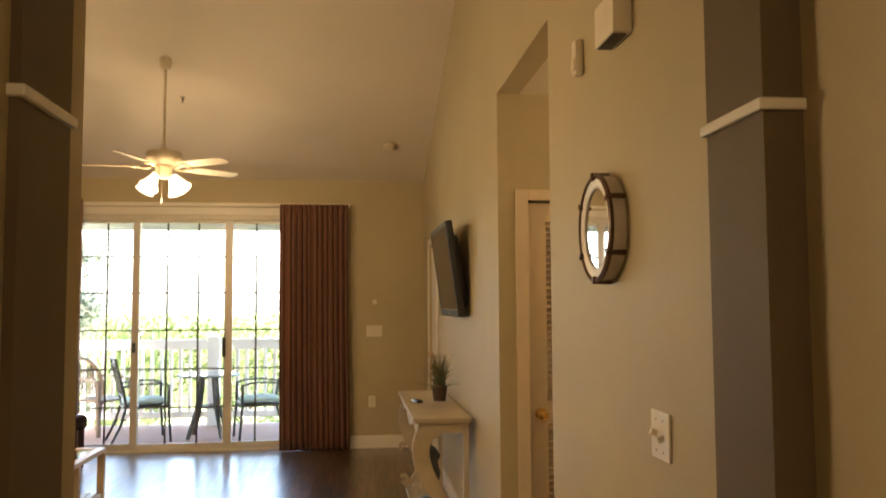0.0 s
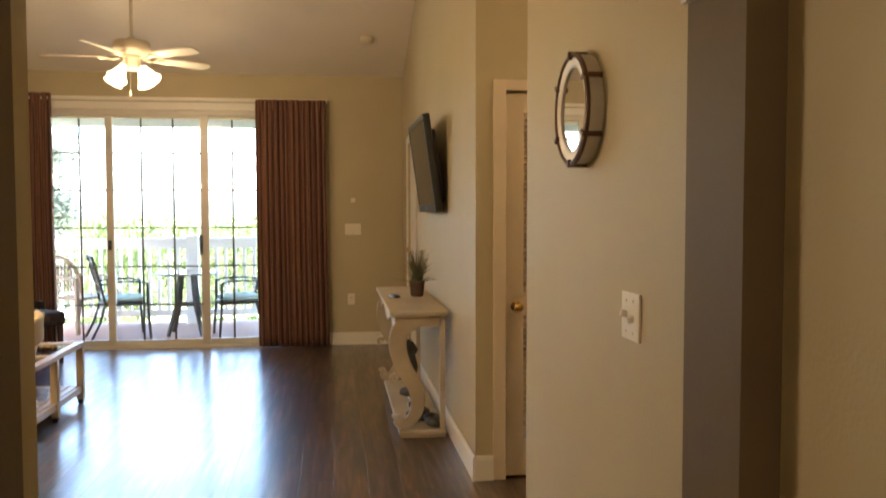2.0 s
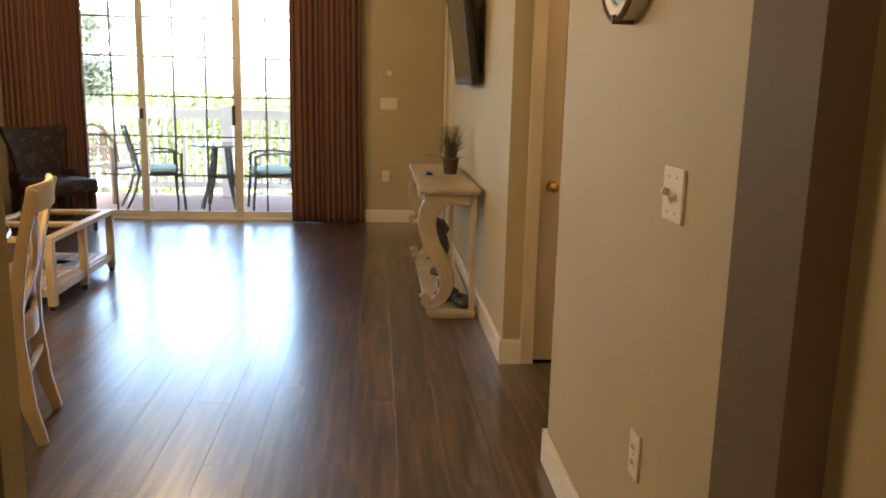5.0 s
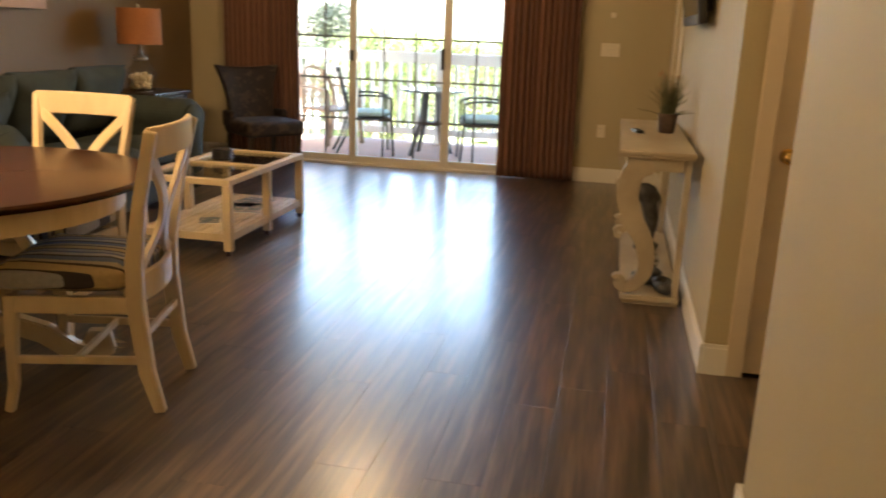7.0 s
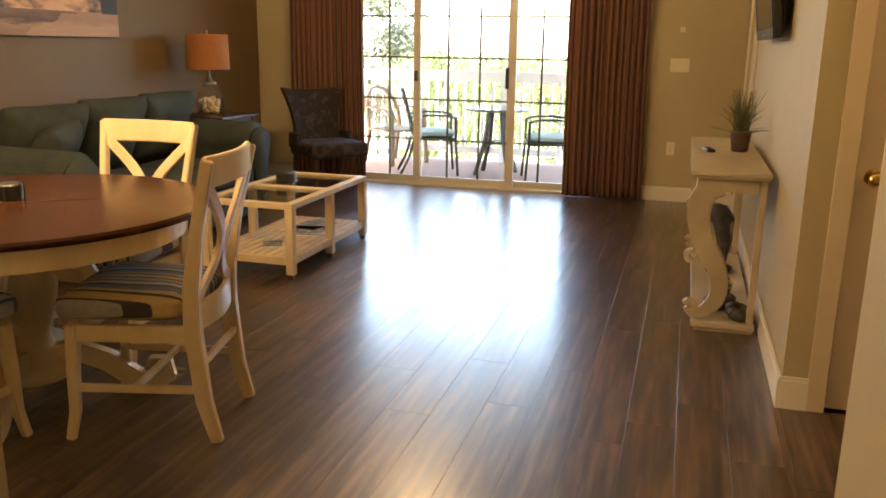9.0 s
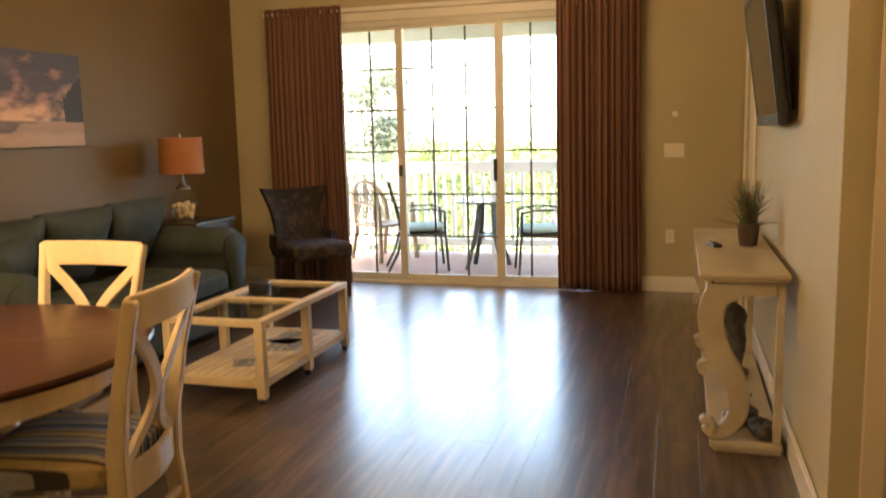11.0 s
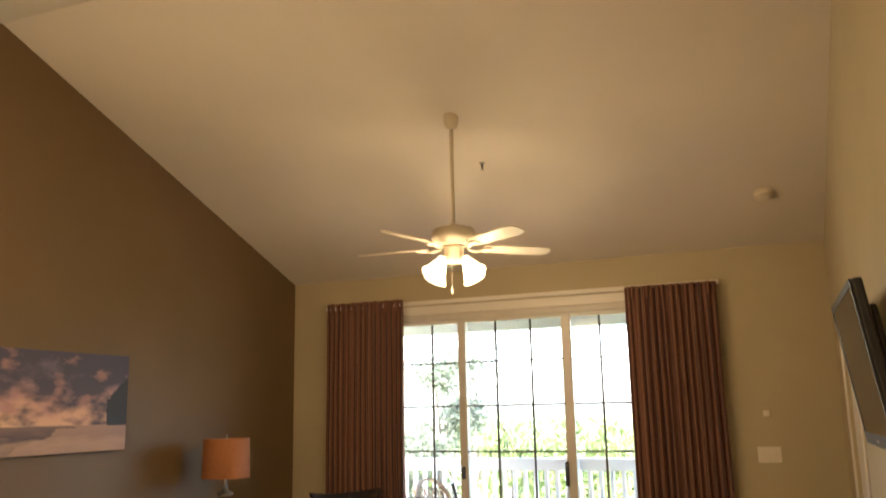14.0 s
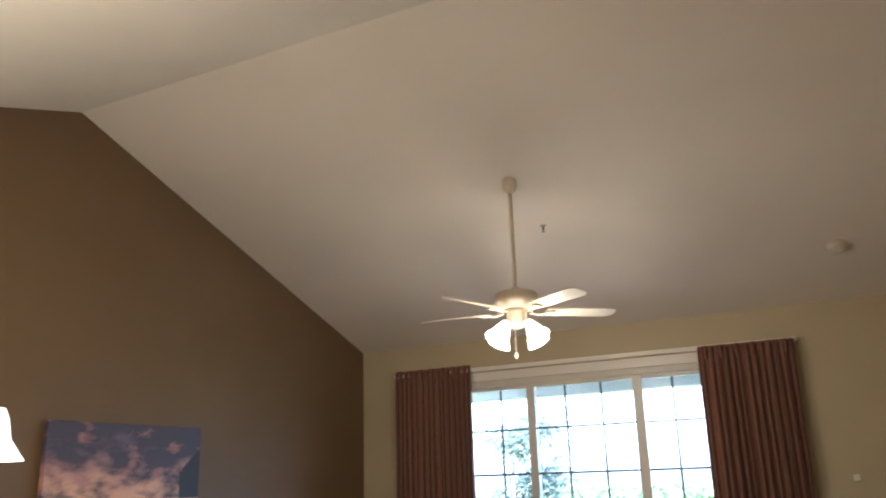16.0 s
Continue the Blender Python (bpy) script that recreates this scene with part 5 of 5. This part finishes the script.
def patio_chair():
    c = thing("patio_chair", "dark metal slat-back patio chair with a mint cushion", "patio chair", group="chairs on the balcony")
    for s in (-1, 1):
        part("front_leg", sweep([(s * 0.25, 0.24, 0.62), (s * 0.25, 0.24, 0.4), (s * 0.25, 0.27, 0.0)], 0.026, 0.026, up=(0, 1, 0)), IRON, c)
        part("rear_leg", sweep([(s * 0.23, -0.2, 0.42), (s * 0.23, -0.26, 0.2), (s * 0.23, -0.36, 0.0)], 0.026, 0.026, up=(0, 1, 0)), IRON, c)
        part("back_post", sweep([(s * 0.23, -0.2, 0.4), (s * 0.23, -0.24, 0.6), (s * 0.22, -0.33, 0.94)], 0.026, 0.026, up=(0, 1, 0)), IRON, c)
        part("arm", sweep([(s * 0.24, -0.25, 0.63), (s * 0.26, -0.05, 0.655), (s * 0.26, 0.15, 0.65), (s * 0.25, 0.25, 0.62)], 0.035, 0.022), IRON, c)
    for z, y in ((0.93, -0.328), (0.86, -0.31), (0.52, -0.222)):
        part("back_rail", box(-0.22, 0.22, y - 0.01, y + 0.01, z - 0.012, z + 0.012), IRON, c)
    for i in range(6):
        x = -0.165 + 0.066 * i
        part("slat", sweep([(x, -0.222, 0.52), (x, -0.31, 0.86)], 0.022, 0.008, up=(0, 1, 0)), IRON, c)
    part("seat_frame", box(-0.25, 0.25, -0.22, 0.25, 0.385, 0.41, 0.005), IRON, c)
    part("seat_cushion", pillow(0.48, 0.46, 0.08, 0.3, 8, Matrix.Translation((0, 0.015, 0.45)), wrinkle=0.003), MINT, c, "mint green cushion", smooth=True)
    return c


pch = patio_chair()
pch.matrix_world = pose(-2.22, 9.7, DZK, 0, 0, -68)
copy_thing(pch, pose(-0.90, 9.68, DZK, 0, 0, 105))
bt = thing("patio_table", "round dark metal bistro table with splayed legs", "patio table", pose(-1.52, 9.86, DZK))
part("top", lathe([(0.34, 0.70), (0.355, 0.705), (0.355, 0.722), (0.345, 0.728)], n=40), mat("grey_table_glass", (0.22, 0.25, 0.26), 0.15), bt)
for i in range(4):
    a = radians(45 + 90 * i)
    part("leg", sweep([(0.10 * math.cos(a), 0.10 * math.sin(a), 0.7), (0.15 * math.cos(a), 0.15 * math.sin(a), 0.35), (0.27 * math.cos(a), 0.27 * math.sin(a), 0.0)], 0.04, 0.03, up=(math.cos(a), math.sin(a), 0.1)), IRON, bt)
part("ring", lathe([(0.15, 0.34), (0.155, 0.35), (0.15, 0.36), (0.14, 0.35)], n=24), IRON, bt)


def resin_chair():
    c = thing("resin_chair", "tan moulded resin patio chair with lattice back", "patio chair", pose(-2.86, 10.32, DZK, 0, 0, -120))
    part("seat", soft_box(-0.25, 0.25, -0.22, 0.25, 0.39, 0.42, 0.012, wob=0.0), RESIN, c)
    for s in (-1, 1):
        part("front_leg", sweep([(s * 0.25, 0.22, 0.64), (s * 0.25, 0.23, 0.4), (s * 0.27, 0.26, 0.0)], 0.045, 0.03, up=(0, 1, 0)), RESIN, c)
        part("rear_leg", sweep([(s * 0.22, -0.2, 0.42), (s * 0.24, -0.3, 0.0)], 0.045, 0.03, up=(0, 1, 0)), RESIN, c)
        part("arm", sweep([(s * 0.25, -0.24, 0.66), (s * 0.28, 0.0, 0.66), (s * 0.26, 0.22, 0.64)], 0.055, 0.02), RESIN, c)
    rim = [(0.245 * math.cos(a), -0.21 - 0.17 * math.sin(a) * 0.9, 0.42 + 0.46 * math.sin(a) ** 0.6) for a in [math.pi * k / 20 for k in range(21)]]
    part("back_rim", sweep(rim, 0.03, 0.045, up=(0, 1, 0.2)), RESIN, c)
    for i in range(-4, 5):
        for d in (-1, 1):
            xa, xb = i * 0.055 - d * 0.07, i * 0.055 + d * 0.07
            xa, xb = max(-0.215, min(0.215, xa)), max(-0.2, min(0.2, xb))
            part("lattice", sweep([(xa, -0.23, 0.45), (xb, -0.35, 0.79)], 0.012, 0.010, up=(0, 1, 0)), RESIN, c)


resin_chair()

# ---- outdoors ----
GZ0 = -5.6
gm = mat("lawn_ground", (0.09, 0.12, 0.035), 0.9, second=(0.14, 0.15, 0.06), scale=0.35, bump=0.3, fine=8)
structure("ground", box(-900, 900, -900, 900, GZ0 - 0.5, GZ0), gm, "pale green lawn and marsh far below the balcony", "ground")
LEAF = mat("green_leaf", (0.11, 0.15, 0.045), 0.6, second=(0.15, 0.18, 0.07), scale=1.3, spread=(0.3, 0.7))
LEAF2 = mat("grey_green_leaf", (0.12, 0.14, 0.10), 0.6, second=(0.15, 0.165, 0.12), scale=1.3, spread=(0.3, 0.7))
for leafy in (LEAF, LEAF2):
    # thin leaves let part of the light through
    n, ln = leafy.node_tree.nodes, leafy.node_tree.links.new
    b = n["Principled BSDF"]
    tl, mx = n.new("ShaderNodeBsdfTranslucent"), n.new("ShaderNodeMixShader")
    ln(b.inputs["Base Color"].links[0].from_socket, tl.inputs["Color"])
    mx.inputs[0].default_value = 0.5
    ln(b.outputs[0], mx.inputs[1])
    ln(tl.outputs[0], mx.inputs[2])
    ln(mx.outputs[0], n["Material Output"].inputs[0])
BARK = mat("grey_bark", (0.16, 0.13, 0.10), 0.9, second=(0.10, 0.08, 0.06), scale=8, stretch=(1, 1, 0.2), bump=0.6, fine=20)


def tree(x, y, h, spread, seed, leafm, label, droop=0.0, leaves=5200, base=0.30):
    t = thing("tree", label, "tree", pose(x, y, GZ0), group="trees beyond the balcony")
    rnd = random.Random(seed)
    tr = sweep([(0, 0, -0.2), (0.1, 0.05, h * 0.3), (0.05, -0.1, h * 0.6), (0.0, 0.0, h * 0.92)], 0.34, 0.34, up=(0, 1, 0), taper=lambda s: 1 - 0.85 * s)
    tips = []
    for i in range(22):
        z = h * (base + (0.97 - base) * rnd.random())
        a = rnd.uniform(0, 6.283)
        r = spread * rnd.uniform(0.5, 1.0) * (1 - 0.55 * max(0, (z / h - 0.55) / 0.45))
        tip = Vector((r * math.cos(a), r * math.sin(a), z + r * 0.35 * (1 - droop) - droop * r * 0.3))
        mid = Vector((tip.x * 0.5, tip.y * 0.5, z + r * 0.12))
        sweep([(0, 0, z - r * 0.25), mid, tip], 0.09, 0.09, up=(0.3, 0.5, 0.8), taper=lambda s: 1 - 0.8 * s, bm=tr)
        tips += [tip, mid.lerp(tip, 0.5)]
    part("trunk", tr, BARK, t)
    verts, faces = [], []
    for i in range(leaves):
        c = rnd.choice(tips)
        o = Vector((rnd.gauss(0, 1), rnd.gauss(0, 1), rnd.gauss(0, 0.75))) * spread * 0.17
        if droop:
            o.z -= abs(rnd.gauss(0, 1)) * droop * 0.8
        p = c + o
        d = Vector((rnd.uniform(-1, 1), rnd.uniform(-1, 1), rnd.uniform(-1.2, 0.3) - droop * 1.5)).normalized()
        s = d.cross(Vector((rnd.uniform(-1, 1), rnd.uniform(-1, 1), rnd.uniform(-1, 1)))).normalized()
        l, w = rnd.uniform(0.05, 0.12), rnd.uniform(0.014, 0.035)
        k = len(verts)
        verts += [p - d * l, p + s * w, p + d * l, p - s * w]
        faces.append((k, k + 1, k + 2, k + 3))
    me = bpy.data.meshes.new("crown")
    me.from_pydata([tuple(v) for v in verts], [], faces)
    me.materials.append(leafm)
    ob = new("crown", me)
    ob.parent = t


tree(-7.1, 20.5, 8.3, 1.7, 11, LEAF2, "wispy grey-green tree beside the building", leaves=15000)
tree(-4.1, 16.5, 7.2, 0.95, 12, LEAF, "drooping bright green willow-like tree", droop=0.9, leaves=9000)
tree(-2.6, 22.0, 6.4, 1.3, 13, LEAF, "low bright green tree behind the railing", leaves=6000)
tree(-0.6, 27.0, 6.0, 1.5, 14, LEAF, "low bright green tree behind the railing", leaves=5000)
tree(-9.5, 30.0, 9.6, 2.4, 15, LEAF2, "tall thin grey-green tree in the distance", leaves=4000)
# low far woods
rnd = random.Random(77)
verts, faces = [], []
for i in range(60000):
    a = rnd.uniform(-1.0, 0.75)
    r = rnd.uniform(60, 95)
    px, py = math.sin(a) * r, math.cos(a) * r
    hh = 5.6 + 1.3 * noise.noise(Vector((px * 0.06, py * 0.06, 3.0))) + 1.1 * noise.noise(Vector((px * 0.25, py * 0.25, 9.0)))
    pz = GZ0 + hh * rnd.random() ** 0.5
    d = Vector((rnd.uniform(-1, 1), rnd.uniform(-1, 1), rnd.uniform(-1, 1))).normalized() * rnd.uniform(0.2, 0.45)
    s = d.cross(Vector((rnd.uniform(-1, 1), rnd.uniform(-1, 1), 1))).normalized() * rnd.uniform(0.1, 0.25)
    p = Vector((px, py, pz))
    k = len(verts)
    verts += [tuple(p - d), tuple(p + s), tuple(p + d), tuple(p - s)]
    faces.append((k, k + 1, k + 2, k + 3))
me = bpy.data.meshes.new("far_woods")
me.from_pydata(verts, [], faces)
me.materials.append(LEAF)
tagged(new("far_woods", me), "low green woods along the horizon", "woods", kind="stuff")


# ---- floor planks, laid along the room ----
PW, PL = 0.178, 1.22
plank_mesh = {}


def plank(x0, x1, y0, y1):
    key = (round(x1 - x0, 3), round(y1 - y0, 3))
    if key not in plank_mesh:
        w, l, c = key[0] / 2 - 0.0005, key[1] / 2 - 0.0005, 0.0004
        bm = bmesh.new()
        lo = [bm.verts.new((a * w, b * l, -0.006)) for a, b in ((-1, -1), (1, -1), (1, 1), (-1, 1))]
        md = [bm.verts.new((a * w, b * l, -c * 0.5)) for a, b in ((-1, -1), (1, -1), (1, 1), (-1, 1))]
        hi = [bm.verts.new((a * (w - c), b * (l - c), 0)) for a, b in ((-1, -1), (1, -1), (1, 1), (-1, 1))]
        bm.faces.new(hi)
        for p, q in ((lo, md), (md, hi)):
            for i in range(4):
                bm.faces.new((p[i], p[(i + 1) % 4], q[(i + 1) % 4], q[i]))
        me = bpy.data.meshes.new("plank")
        bm.to_mesh(me)
        bm.free()
        me.materials.append(PLANK)
        plank_mesh[key] = me
    ob = new("plank", plank_mesh[key])
    ob.location = ((x0 + x1) / 2, (y0 + y1) / 2, 0)
    ob.parent = floor


row = 0
x = XL
rng = random.Random(5)
while x < XR - 0.01:
    x1 = min(x + PW, XR)
    y = (YN if x < -0.5 else -1.0) - rng.choice((0.0, 0.2, 0.4, 0.6, 0.8, 1.0))
    while y < YF:
        ya, yb = max(y, YN if x1 < -0.45 else -1.0), min(y + PL, YF + 0.05)
        if yb - ya > 0.02:
            plank(x, x1, ya, yb)
        y += PL
    x = x1
for i in range(8):
    xa = XR + i * PW
    for ya, yb in ((RY0, RY0 + 0.5 + 0.1 * (i % 4)), (RY0 + 0.5 + 0.1 * (i % 4), RY1)):
        plank(xa, min(xa + PW, 2.4), ya, yb)
for i in range(9):
    xa = -0.46 + i * 0.16
    plank(xa, xa + 0.16, -2.6, -1.0)
